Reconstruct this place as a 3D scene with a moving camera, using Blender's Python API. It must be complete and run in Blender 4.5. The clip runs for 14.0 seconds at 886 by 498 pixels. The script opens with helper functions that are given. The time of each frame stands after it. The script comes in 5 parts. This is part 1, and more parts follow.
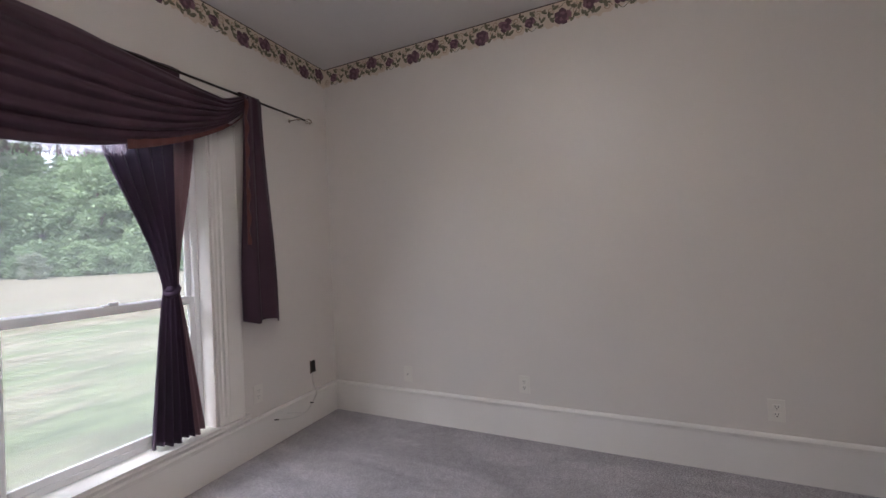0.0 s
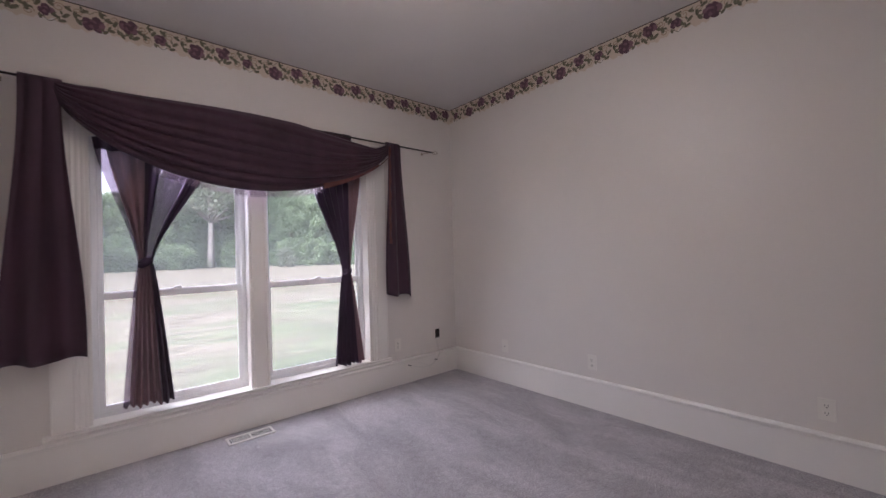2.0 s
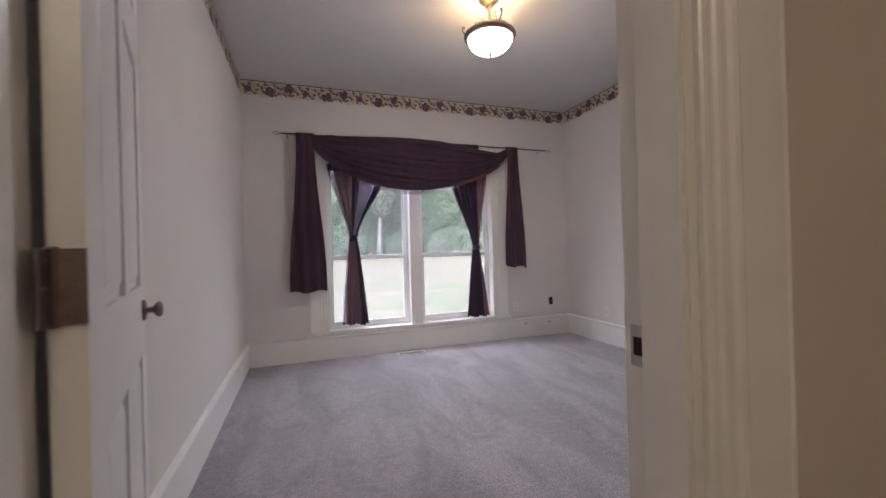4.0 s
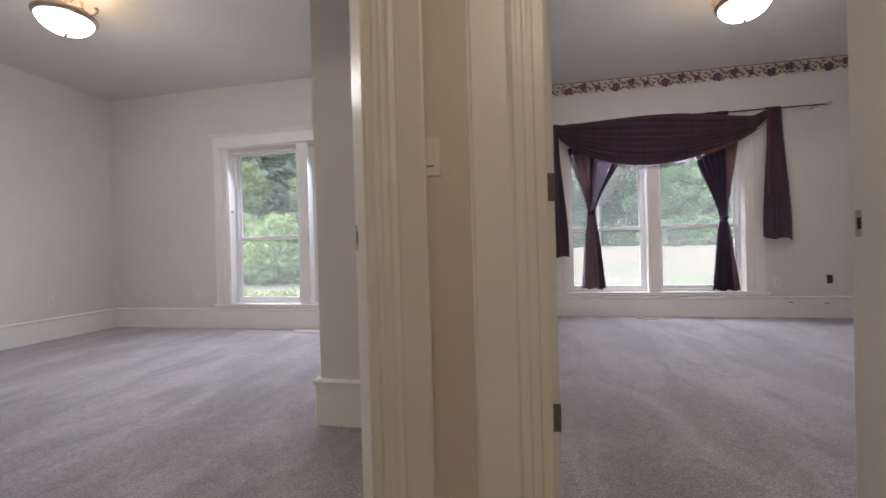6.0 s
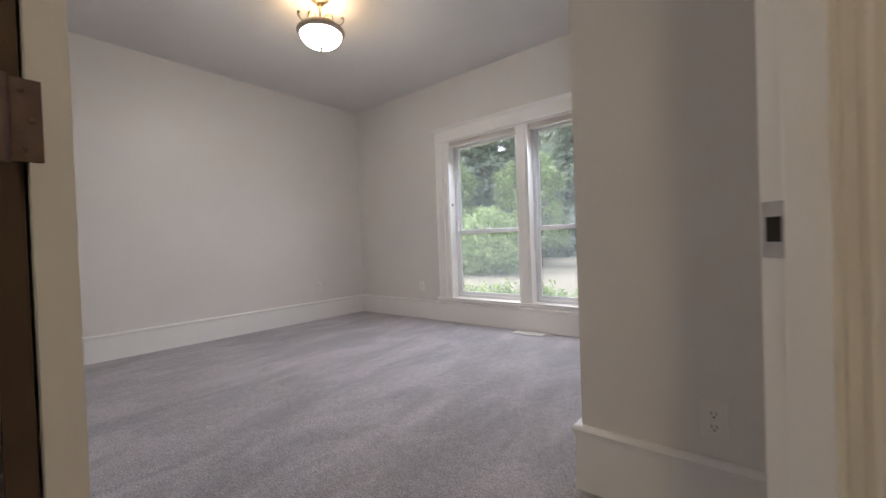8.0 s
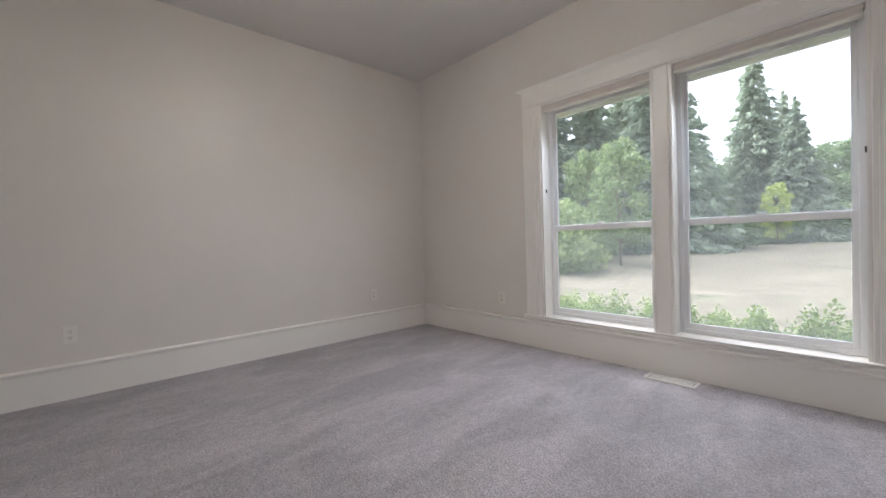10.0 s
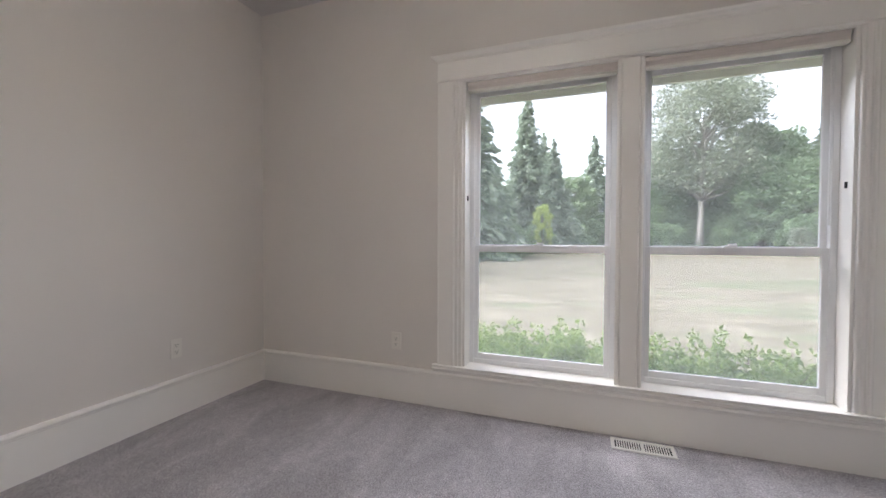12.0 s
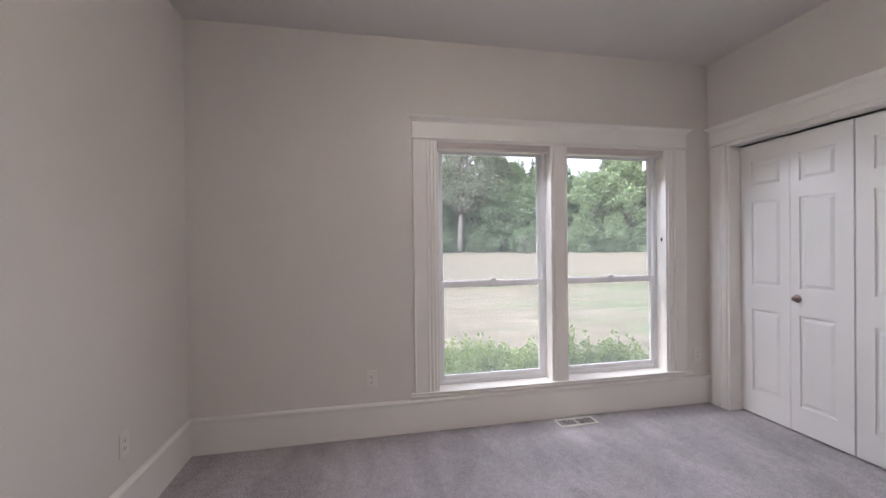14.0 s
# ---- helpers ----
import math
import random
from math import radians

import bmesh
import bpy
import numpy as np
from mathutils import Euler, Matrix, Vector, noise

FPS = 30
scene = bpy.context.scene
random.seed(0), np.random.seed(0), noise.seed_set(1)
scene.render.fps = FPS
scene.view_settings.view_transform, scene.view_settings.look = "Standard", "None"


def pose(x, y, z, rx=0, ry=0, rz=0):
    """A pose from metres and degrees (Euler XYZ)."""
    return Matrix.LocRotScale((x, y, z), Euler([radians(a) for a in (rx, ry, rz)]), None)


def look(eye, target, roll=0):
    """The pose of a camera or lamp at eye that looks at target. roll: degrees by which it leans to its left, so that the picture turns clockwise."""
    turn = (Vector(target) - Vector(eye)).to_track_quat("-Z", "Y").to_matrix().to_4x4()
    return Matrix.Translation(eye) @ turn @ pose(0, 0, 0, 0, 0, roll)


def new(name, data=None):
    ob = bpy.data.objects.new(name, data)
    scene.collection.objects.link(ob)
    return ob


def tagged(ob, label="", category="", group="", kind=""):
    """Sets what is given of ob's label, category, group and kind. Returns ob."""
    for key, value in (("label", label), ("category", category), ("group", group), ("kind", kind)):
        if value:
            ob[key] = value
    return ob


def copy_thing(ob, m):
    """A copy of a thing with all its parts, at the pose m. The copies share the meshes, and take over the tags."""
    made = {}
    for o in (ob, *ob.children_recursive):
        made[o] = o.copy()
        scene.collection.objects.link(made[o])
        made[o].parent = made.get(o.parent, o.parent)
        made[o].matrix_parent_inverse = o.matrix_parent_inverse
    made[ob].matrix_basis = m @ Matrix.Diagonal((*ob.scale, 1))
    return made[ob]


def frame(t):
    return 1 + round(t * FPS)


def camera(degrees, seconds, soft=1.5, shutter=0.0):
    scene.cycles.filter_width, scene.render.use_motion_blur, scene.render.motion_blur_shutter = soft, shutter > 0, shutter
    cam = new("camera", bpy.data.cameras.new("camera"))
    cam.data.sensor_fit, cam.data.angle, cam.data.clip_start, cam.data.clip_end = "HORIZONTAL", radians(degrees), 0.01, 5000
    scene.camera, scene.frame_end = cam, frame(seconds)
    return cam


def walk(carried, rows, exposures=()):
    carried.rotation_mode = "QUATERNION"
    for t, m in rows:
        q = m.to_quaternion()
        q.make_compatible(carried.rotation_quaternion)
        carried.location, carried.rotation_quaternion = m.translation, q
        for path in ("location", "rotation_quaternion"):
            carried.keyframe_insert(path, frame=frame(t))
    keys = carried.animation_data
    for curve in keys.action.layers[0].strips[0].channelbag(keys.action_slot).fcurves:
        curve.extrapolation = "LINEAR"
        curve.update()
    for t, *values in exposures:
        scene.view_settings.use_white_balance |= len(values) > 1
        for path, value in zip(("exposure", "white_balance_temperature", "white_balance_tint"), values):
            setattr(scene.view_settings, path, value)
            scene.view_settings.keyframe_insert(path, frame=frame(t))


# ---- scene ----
cam = camera(96.7, 14.0, 1.5, 0.25)
PATH = [
    (0, (-2.526, -2.164, 1.237), (-0.709, -1.328, 1.245), -2.4),
    (0.5, (-2.566, -2.412, 1.234), (-0.859, -1.37, 1.258), -2.1),
    (1, (-2.647, -2.652, 1.256), (-1.063, -1.432, 1.28), -1.9),
    (1.5, (-2.761, -2.866, 1.229), (-1.301, -1.499, 1.264), -1.6),
    (2, (-2.825, -3.106, 1.216), (-1.518, -1.591, 1.24), -1.7),
    (2.2, (-2.894, -3.164, 1.224), (-1.627, -1.617, 1.241), -1.6),
    (4.3, (-3.133, -4.296, 1.035), (-2.617, -2.364, 1.035), -1.6),
    (4.5, (-3.164, -4.38, 1.011), (-2.753, -2.423, 1.008), -1.6),
    (5, (-3.268, -4.571, 0.956), (-3.134, -2.575, 0.948), -1.6),
    (5.5, (-3.367, -4.744, 0.9), (-3.502, -2.749, 0.896), -1.9),
    (6, (-3.457, -4.859, 0.865), (-3.84, -2.896, 0.852), -1.6),
    (6.5, (-3.561, -4.881, 0.846), (-4.161, -2.974, 0.824), -1.7),
    (7, (-3.673, -4.793, 0.837), (-4.489, -2.968, 0.821), -1.5),
    (7.5, (-3.783, -4.625, 0.855), (-4.825, -2.918, 0.835), -1.9),
    (8, (-3.922, -4.446, 0.895), (-5.19, -2.9, 0.868), -2.1),
    (8.5, (-4.08, -4.277, 0.997), (-5.541, -2.912, 0.954), -1.9),
    (8.7, (-4.175, -4.225, 1.024), (-5.688, -2.918, 0.979), -2.2),
    (11, (-5.375, -3.428, 0.891), (-6.74, -1.967, 0.855), -0.1),
    (11.5, (-5.71, -3.324, 0.936), (-6.746, -1.613, 0.909), 0.6),
    (12, (-5.974, -3.259, 1.065), (-6.666, -1.383, 1.021), 0.2),
    (12.5, (-6.245, -3.32, 1.173), (-6.622, -1.356, 1.168), -0.0),
    (13, (-6.618, -3.419, 1.314), (-6.698, -1.421, 1.287), -0.3),
    (13.5, (-6.95, -3.538, 1.352), (-6.789, -1.545, 1.326), -0.5),
    (14, (-7.201, -3.655, 1.299), (-6.812, -1.693, 1.284), -0.7),
]
EXPOSURES = [(0.0, 2.75, 5870.0, 17.0), (1.0, 2.78, 5880.0, 19.0), (2.0, 2.80, 5880.0, 25.0), (4.5, 2.93, 5850.0, 19.0), (7.0, 2.98, 5950.0, 17.0),
             (8.5, 2.85, 6000.0, 14.0), (11.0, 2.78, 6030.0, 13.0), (12.5, 2.68, 6050.0, 16.0), (14.0, 2.71, 6030.0, 19.0)]
walk(cam, [(t, look(e, g, r)) for t, e, g, r in PATH], EXPOSURES)
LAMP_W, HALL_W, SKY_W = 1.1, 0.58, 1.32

# ---- world, sun, exposure ----
world = bpy.data.worlds.new("overcast_sky")
scene.world = world
world.use_nodes = True
wn, wl = world.node_tree.nodes, world.node_tree.links
sky = wn.new("ShaderNodeTexSky")
sky.sky_type, sky.sun_disc = "NISHITA", False
sky.sun_elevation, sky.sun_rotation = radians(49), radians(259)
pale = wn.new("ShaderNodeHueSaturation")
pale.inputs["Saturation"].default_value = 0.22
wl.new(sky.outputs[0], pale.inputs["Color"])
wl.new(pale.outputs[0], wn["Background"].inputs[0])
wn["Background"].inputs[1].default_value = 0.15
sun_data = bpy.data.lights.new("sun", "SUN")
sun_data.energy, sun_data.angle, sun_data.color = 3.9, radians(80), (1.0, 0.97, 0.93)
sun = new("sun", sun_data)
sun.matrix_basis = look((0, 0, 30), (9.0, 1.8, 30 - 10.5))


def window_light(x, y, z, width, watts, tilt, spread):
    """An added area lamp in a window opening for the sky's light, tilted floorwards."""
    d = bpy.data.lights.new("sky_stand_in_lamp", "AREA")
    d.shape, d.size, d.size_y, d.spread = "RECTANGLE", width, 0.09, radians(spread)
    d.energy, d.color = watts, (0.88, 0.93, 1.0)
    ob = new("sky_stand_in_lamp", d)
    ob.matrix_basis = look((x, y, z), (x, y - math.cos(radians(tilt)), z - math.sin(radians(tilt))))


for wx, wy, wz, width, watts, tilt, spread in (
        (-2.34, 0.066, 1.795, 0.50, 1.12 * SKY_W, 40, 130), (-1.62, 0.066, 1.795, 0.50, 1.12 * SKY_W, 40, 130),
        (-6.236, -0.853, 1.905, 0.56, 0.95 * SKY_W, 46, 135), (-5.3, -0.853, 1.905, 0.56, 0.95 * SKY_W, 46, 135)):
    window_light(wx, wy, wz, width, watts, tilt, spread)

# ---- plan ----
CEIL = 2.743
AX0, AX1, AY0, AY1 = -3.638, 0.0, -3.585, 0.0          # plum-curtain room
BX0, BX1, BY0, BY1 = -8.30, -4.445, -4.43, -0.915      # plain room
HALL_Y = -3.71                                         # hall face of the first door wall
DA0, DA1 = -3.402, -2.548                              # first doorway, along x
N0, N1 = 0.01, 0.105                                   # angled door wall, across
DU0, DU1 = 5.432, 6.376                                 # second doorway, along the angled wall
R2 = math.sqrt(0.5)
DOOR_H = 2.05
GROUND = -0.5


def un(u, n):
    """A point of the plan from places along and across the angled door wall."""
    return Vector((-(u + n) * R2, (n - u) * R2))


STUB = Vector((BX1, -3.058))                          # outer corner of the closet block


# ---- materials ----
def material(name, rough=0.6, metal=0.0):
    m = bpy.data.materials.new(name)
    m.use_nodes = True
    b = m.node_tree.nodes["Principled BSDF"]
    b.inputs["Roughness"].default_value, b.inputs["Metallic"].default_value = rough, metal
    return m, m.node_tree.nodes, m.node_tree.links, b


def noise_node(nodes, links, scale, detail=4.0, rough=0.55, stretch=None):
    tc = nodes.new("ShaderNodeTexCoord")
    n = nodes.new("ShaderNodeTexNoise")
    n.inputs["Scale"].default_value, n.inputs["Detail"].default_value, n.inputs["Roughness"].default_value = scale, detail, rough
    if stretch:
        mp = nodes.new("ShaderNodeMapping")
        mp.inputs["Scale"].default_value = stretch
        links.new(tc.outputs["Object"], mp.inputs[0])
        links.new(mp.outputs[0], n.inputs["Vector"])
    else:
        links.new(tc.outputs["Object"], n.inputs["Vector"])
    return n


def ramp(nodes, links, source, stops):
    r = nodes.new("ShaderNodeValToRGB")
    r.color_ramp.elements[0].position, r.color_ramp.elements[0].color = stops[0][0], (*stops[0][1], 1)
    r.color_ramp.elements[1].position, r.color_ramp.elements[1].color = stops[-1][0], (*stops[-1][1], 1)
    for at, colour in stops[1:-1]:
        e = r.color_ramp.elements.new(at)
        e.color = (*colour, 1)
    links.new(source, r.inputs[0])
    return r


def mix(nodes, links, kind, fac, a, b):
    n = nodes.new("ShaderNodeMix")
    n.data_type, n.blend_type = "RGBA", kind
    for socket, value in ((n.inputs[0], fac), (n.inputs[6], a), (n.inputs[7], b)):
        if isinstance(value, (int, float)):
            socket.default_value = value
        elif isinstance(value, tuple):
            socket.default_value = (*value, 1)
        else:
            links.new(value, socket)
    return n.outputs[2]


def bump(nodes, links, b, source, strength, distance=0.002):
    n = nodes.new("ShaderNodeBump")
    n.inputs["Strength"].default_value, n.inputs["Distance"].default_value = strength, distance
    links.new(source, n.inputs["Height"])
    links.new(n.outputs[0], b.inputs["Normal"])


def paint(name, colour, rough, vary=0.05, grain=180.0, relief=0.25, large=1.3, stretch=None):
    m, nodes, links, b = material(name, rough)
    big = noise_node(nodes, links, large, 3.0)
    dark = tuple(c * (1 - vary) for c in colour)
    light = tuple(min(1.0, c * (1 + vary * 0.6)) for c in colour)
    col = ramp(nodes, links, big.outputs["Fac"], ((0.3, dark), (0.7, light)))
    links.new(col.outputs[0], b.inputs["Base Color"])
    fine = noise_node(nodes, links, grain, 3.0, 0.6, stretch)
    bump(nodes, links, b, fine.outputs["Fac"], relief, 0.0012)
    return m


WALL = paint("wall_paint", (0.69, 0.652, 0.607), 0.42, 0.03, 140, 0.22)
# Hall walls carry the lamp's warm light as tan in their colour.
HALLWALL = paint("warm_light_hall_wall", (0.64, 0.575, 0.49), 0.45, 0.03, 140, 0.22)
CEILING = paint("ceiling_paint", (0.66, 0.64, 0.62), 0.85, 0.04, 60, 0.6)
TRIM = paint("trim_paint", (0.80, 0.775, 0.73), 0.34, 0.025, 90, 0.05, 2.0)
DOORPAINT = paint("door_paint", (0.80, 0.785, 0.76), 0.35, 0.02, 90, 0.05, 2.0)
VINYL = paint("window_vinyl", (0.80, 0.80, 0.80), 0.3, 0.02, 30, 0.05)
PLASTIC = paint("ivory_plastic", (0.74, 0.71, 0.65), 0.35, 0.02, 30, 0.05)
BLIND = paint("blind_fabric", (0.62, 0.56, 0.52), 0.7, 0.06, 300, 0.3)
# Near-black for dark small parts, and for shade painted in place of holes.
DARK = paint("near_black_and_hole_shade", (0.02, 0.018, 0.016), 0.9, 0.2, 60, 0.2)
SIDING = paint("soffit_vinyl", (0.85, 0.86, 0.83), 0.5, 0.05, 30, 0.1)
CORD = paint("cable_sheath", (0.72, 0.70, 0.66), 0.45, 0.04, 50, 0.1)
# Dark brown for the hinge gap's painted shade, and for the box rim.
GAP = paint("gap_shade_and_rim_brown", (0.10, 0.065, 0.045), 0.8, 0.25, 40, 0.4, 6.0, (1, 1, 0.1))


def metal(name, colour, rough, vary=0.25):
    m, nodes, links, b = material(name, rough, 1.0)
    n = noise_node(nodes, links, 35, 4)
    col = ramp(nodes, links, n.outputs["Fac"], ((0.3, tuple(c * (1 - vary) for c in colour)), (0.7, colour)))
    links.new(col.outputs[0], b.inputs["Base Color"])
    return m


BRONZE = metal("aged_bronze", (0.27, 0.205, 0.19), 0.42)
BRASS = metal("antique_brass", (0.55, 0.44, 0.26), 0.32)
PEWTER = metal("antique_pewter", (0.42, 0.36, 0.29), 0.40)
NICKEL = metal("satin_nickel", (0.52, 0.49, 0.46), 0.3)
IRON = metal("dark_iron", (0.06, 0.05, 0.05), 0.45)


def carpet_material():
    m, nodes, links, b = material("cut_pile_carpet", 0.95)
    b.inputs["Sheen Weight"].default_value = 0.25
    tuft = noise_node(nodes, links, 130, 3.0, 0.75)
    clump = noise_node(nodes, links, 26, 4.0, 0.7)
    # nap laid over in vacuum strokes: short fanned marks over wide swathes
    tc = nodes.new("ShaderNodeTexCoord")
    turned = nodes.new("ShaderNodeMapping")
    turned.inputs["Rotation"].default_value = (0, 0, radians(24))
    turned.inputs["Scale"].default_value = (1.0, 0.42, 1.0)
    links.new(tc.outputs["Object"], turned.inputs[0])
    nap = nodes.new("ShaderNodeTexNoise")
    nap.inputs["Scale"].default_value, nap.inputs["Detail"].default_value, nap.inputs["Roughness"].default_value = 3.6, 3.0, 0.55
    nap.inputs["Distortion"].default_value = 0.9
    links.new(turned.outputs[0], nap.inputs["Vector"])
    swathe = nodes.new("ShaderNodeTexWave")
    swathe.inputs["Scale"].default_value, swathe.inputs["Distortion"].default_value = 0.62, 2.6
    swathe.inputs["Detail"].default_value, swathe.inputs["Detail Scale"].default_value = 2.0, 0.8
    links.new(tc.outputs["Object"], swathe.inputs["Vector"])
    base = ramp(nodes, links, tuft.outputs["Fac"], ((0.30, (0.135, 0.118, 0.120)), (0.5, (0.350, 0.323, 0.330)), (0.70, (0.62, 0.585, 0.595))))
    mid = ramp(nodes, links, clump.outputs["Fac"], ((0.3, (0.80, 0.80, 0.80)), (0.7, (1.14, 1.14, 1.14))))
    col = mix(nodes, links, "MULTIPLY", 1.0, base.outputs[0], mid.outputs[0])
    strokes = ramp(nodes, links, nap.outputs["Fac"], ((0.38, (0.90, 0.895, 0.89)), (0.50, (1.03, 1.03, 1.03)), (0.56, (1.14, 1.14, 1.145)), (0.66, (1.20, 1.20, 1.21))))
    col = mix(nodes, links, "MULTIPLY", 1.0, col, strokes.outputs[0])
    wide = ramp(nodes, links, swathe.outputs["Fac"], ((0.35, (0.965, 0.965, 0.965)), (0.65, (1.035, 1.035, 1.035))))
    col = mix(nodes, links, "MULTIPLY", 1.0, col, wide.outputs[0])
    links.new(col, b.inputs["Base Color"])
    bump(nodes, links, b, tuft.outputs["Fac"], 0.9, 0.008)
    return m


CARPET = carpet_material()


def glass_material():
    m = bpy.data.materials.new("view_dimming_glass")
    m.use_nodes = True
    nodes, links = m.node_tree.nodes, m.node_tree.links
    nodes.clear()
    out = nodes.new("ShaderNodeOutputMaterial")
    # Grey pass colour is added to dim the outdoors against the room.
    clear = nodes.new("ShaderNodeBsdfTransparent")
    clear.inputs[0].default_value = (VIEW_DIM, VIEW_DIM, VIEW_DIM, 1)
    gloss = nodes.new("ShaderNodeBsdfGlossy")
    gloss.inputs["Roughness"].default_value = 0.01
    fres = nodes.new("ShaderNodeFresnel")
    fres.inputs[0].default_value = 1.10
    both = nodes.new("ShaderNodeMixShader")
    links.new(fres.outputs[0], both.inputs[0])
    links.new(clear.outputs[0], both.inputs[1])
    links.new(gloss.outputs[0], both.inputs[2])
    # Translucent layer puts a pale haze over everything outdoors.
    haze = nodes.new("ShaderNodeBsdfTranslucent")
    haze.inputs[0].default_value = (0.80, 0.84, 0.86, 1)
    hazed = nodes.new("ShaderNodeMixShader")
    hazed.inputs[0].default_value = 0.085
    links.new(both.outputs[0], hazed.inputs[1])
    links.new(haze.outputs[0], hazed.inputs[2])
    links.new(hazed.outputs[0], out.inputs[0])
    return m


VIEW_DIM = 0.72
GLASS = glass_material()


def cloth(name, colour, sheer=0.0, rough=0.75):
    m, nodes, links, b = material(name, rough)
    weave = noise_node(nodes, links, 260, 2, 0.6, (1, 1, 0.4))
    fold = noise_node(nodes, links, 5, 3, 0.5, (2, 2, 0.4))
    col = ramp(nodes, links, fold.outputs["Fac"], ((0.3, tuple(c * 0.75 for c in colour)), (0.7, tuple(c * 1.2 for c in colour))))
    links.new(col.outputs[0], b.inputs["Base Color"])
    b.inputs["Sheen Weight"].default_value = 0.12
    b.inputs["Sheen Roughness"].default_value = 0.4
    bump(nodes, links, b, weave.outputs["Fac"], 0.3, 0.001)
    if sheer:
        clear = nodes.new("ShaderNodeBsdfTransparent")
        clear.inputs[0].default_value = (0.86, 0.78, 0.86, 1)
        both = nodes.new("ShaderNodeMixShader")
        veil = ramp(nodes, links, weave.outputs["Fac"], ((0.3, (sheer * 0.75,) * 3), (0.7, (min(1, sheer * 1.2),) * 3)))
        links.new(veil.outputs[0], both.inputs[0])
        links.new(b.outputs[0], both.inputs[1])
        links.new(clear.outputs[0], both.inputs[2])
        links.new(both.outputs[0], nodes["Material Output"].inputs[0])
    return m


PLUM = cloth("plum_scarf_cloth", (0.044, 0.017, 0.030))
PLUMDARK = cloth("dark_plum_voile", (0.034, 0.013, 0.036), 0.1)
SHEER = cloth("sheer_plum_voile", (0.06, 0.03, 0.085), 0.58)
MAUVE = cloth("mauve_voile", (0.25, 0.14, 0.155), 0.16)
RUST = cloth("rust_trim_cloth", (0.12, 0.038, 0.032))
FRINGE = cloth("bead_fringe", (0.17, 0.11, 0.14), 0.30)

CREAM = paint("border_paper", (0.62, 0.53, 0.43), 0.6, 0.05, 90, 0.1)
ROSE = paint("printed_rose", (0.11, 0.05, 0.075), 0.6, 0.3, 90, 0.1, 30)
ROSEMID = paint("printed_rose_petal", (0.21, 0.11, 0.14), 0.6, 0.3, 90, 0.1, 30)
LEAFPRINT = paint("printed_leaf", (0.15, 0.14, 0.095), 0.6, 0.3, 90, 0.1, 30)
SCROLL = paint("printed_scroll", (0.42, 0.31, 0.22), 0.6, 0.2, 90, 0.1, 30)
BORDERLINE = paint("border_edge_line", (0.045, 0.025, 0.025), 0.6, 0.2, 90, 0.1)


def lit_glass(glow, low=(0.95, 0.88, 0.78), high=(1.0, 0.95, 0.87)):
    m, nodes, links, b = material("lit_alabaster_glass", 0.35)
    n = noise_node(nodes, links, 9, 4)
    col = ramp(nodes, links, n.outputs["Fac"], ((0.3, low), (0.7, high)))
    links.new(col.outputs[0], b.inputs["Base Color"])
    links.new(col.outputs[0], b.inputs["Emission Color"])
    b.inputs["Emission Strength"].default_value = glow
    return m


BOWL = lit_glass(10.3, (0.95, 0.87, 0.76), (1.0, 0.94, 0.85))
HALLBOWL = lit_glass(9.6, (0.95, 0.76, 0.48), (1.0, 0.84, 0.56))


def grass_material():
    m, nodes, links, b = material("dry_mown_grass", 0.95)
    patch = noise_node(nodes, links, 0.42, 7, 0.7, (0.6, 1.3, 1))
    streak = noise_node(nodes, links, 1.5, 8, 0.74, (0.7, 1.5, 1))
    blade = noise_node(nodes, links, 7, 6, 0.75, (0.5, 1.5, 1))
    dry = ramp(nodes, links, streak.outputs["Fac"], ((0.34, (0.078, 0.070, 0.042)), (0.5, (0.136, 0.120, 0.084)), (0.64, (0.196, 0.175, 0.133))))
    green = ramp(nodes, links, streak.outputs["Fac"], ((0.34, (0.040, 0.064, 0.025)), (0.64, (0.104, 0.130, 0.060))))
    # the lawn before the plum room is greener towards the house
    tc = nodes.new("ShaderNodeTexCoord")
    axis = nodes.new("ShaderNodeSeparateXYZ")
    links.new(tc.outputs["Object"], axis.inputs[0])
    near = nodes.new("ShaderNodeMapRange")
    near.inputs["From Min"].default_value, near.inputs["From Max"].default_value = 22.0, 3.0
    near.inputs["To Min"].default_value, near.inputs["To Max"].default_value = 0.0, 0.20
    links.new(axis.outputs["Y"], near.inputs["Value"])
    east = nodes.new("ShaderNodeMapRange")
    east.inputs["From Min"].default_value, east.inputs["From Max"].default_value = -5.0, 0.0
    links.new(axis.outputs["X"], east.inputs["Value"])
    lush = nodes.new("ShaderNodeMath")
    lush.operation = "MULTIPLY_ADD"
    links.new(near.outputs[0], lush.inputs[0])
    links.new(east.outputs[0], lush.inputs[1])
    links.new(patch.outputs["Fac"], lush.inputs[2])
    where = ramp(nodes, links, lush.outputs[0], ((0.55, (0, 0, 0)), (0.72, (0.85, 0.85, 0.85))))
    col = mix(nodes, links, "MIX", where.outputs[0], dry.outputs[0], green.outputs[0])
    fine = ramp(nodes, links, blade.outputs["Fac"], ((0.3, (0.62, 0.62, 0.62)), (0.7, (1.28, 1.28, 1.28))))
    col = mix(nodes, links, "MULTIPLY", 1.0, col, fine.outputs[0])
    links.new(col, b.inputs["Base Color"])
    bump(nodes, links, b, blade.outputs["Fac"], 0.4, 0.03)
    return m


GRASS = grass_material()


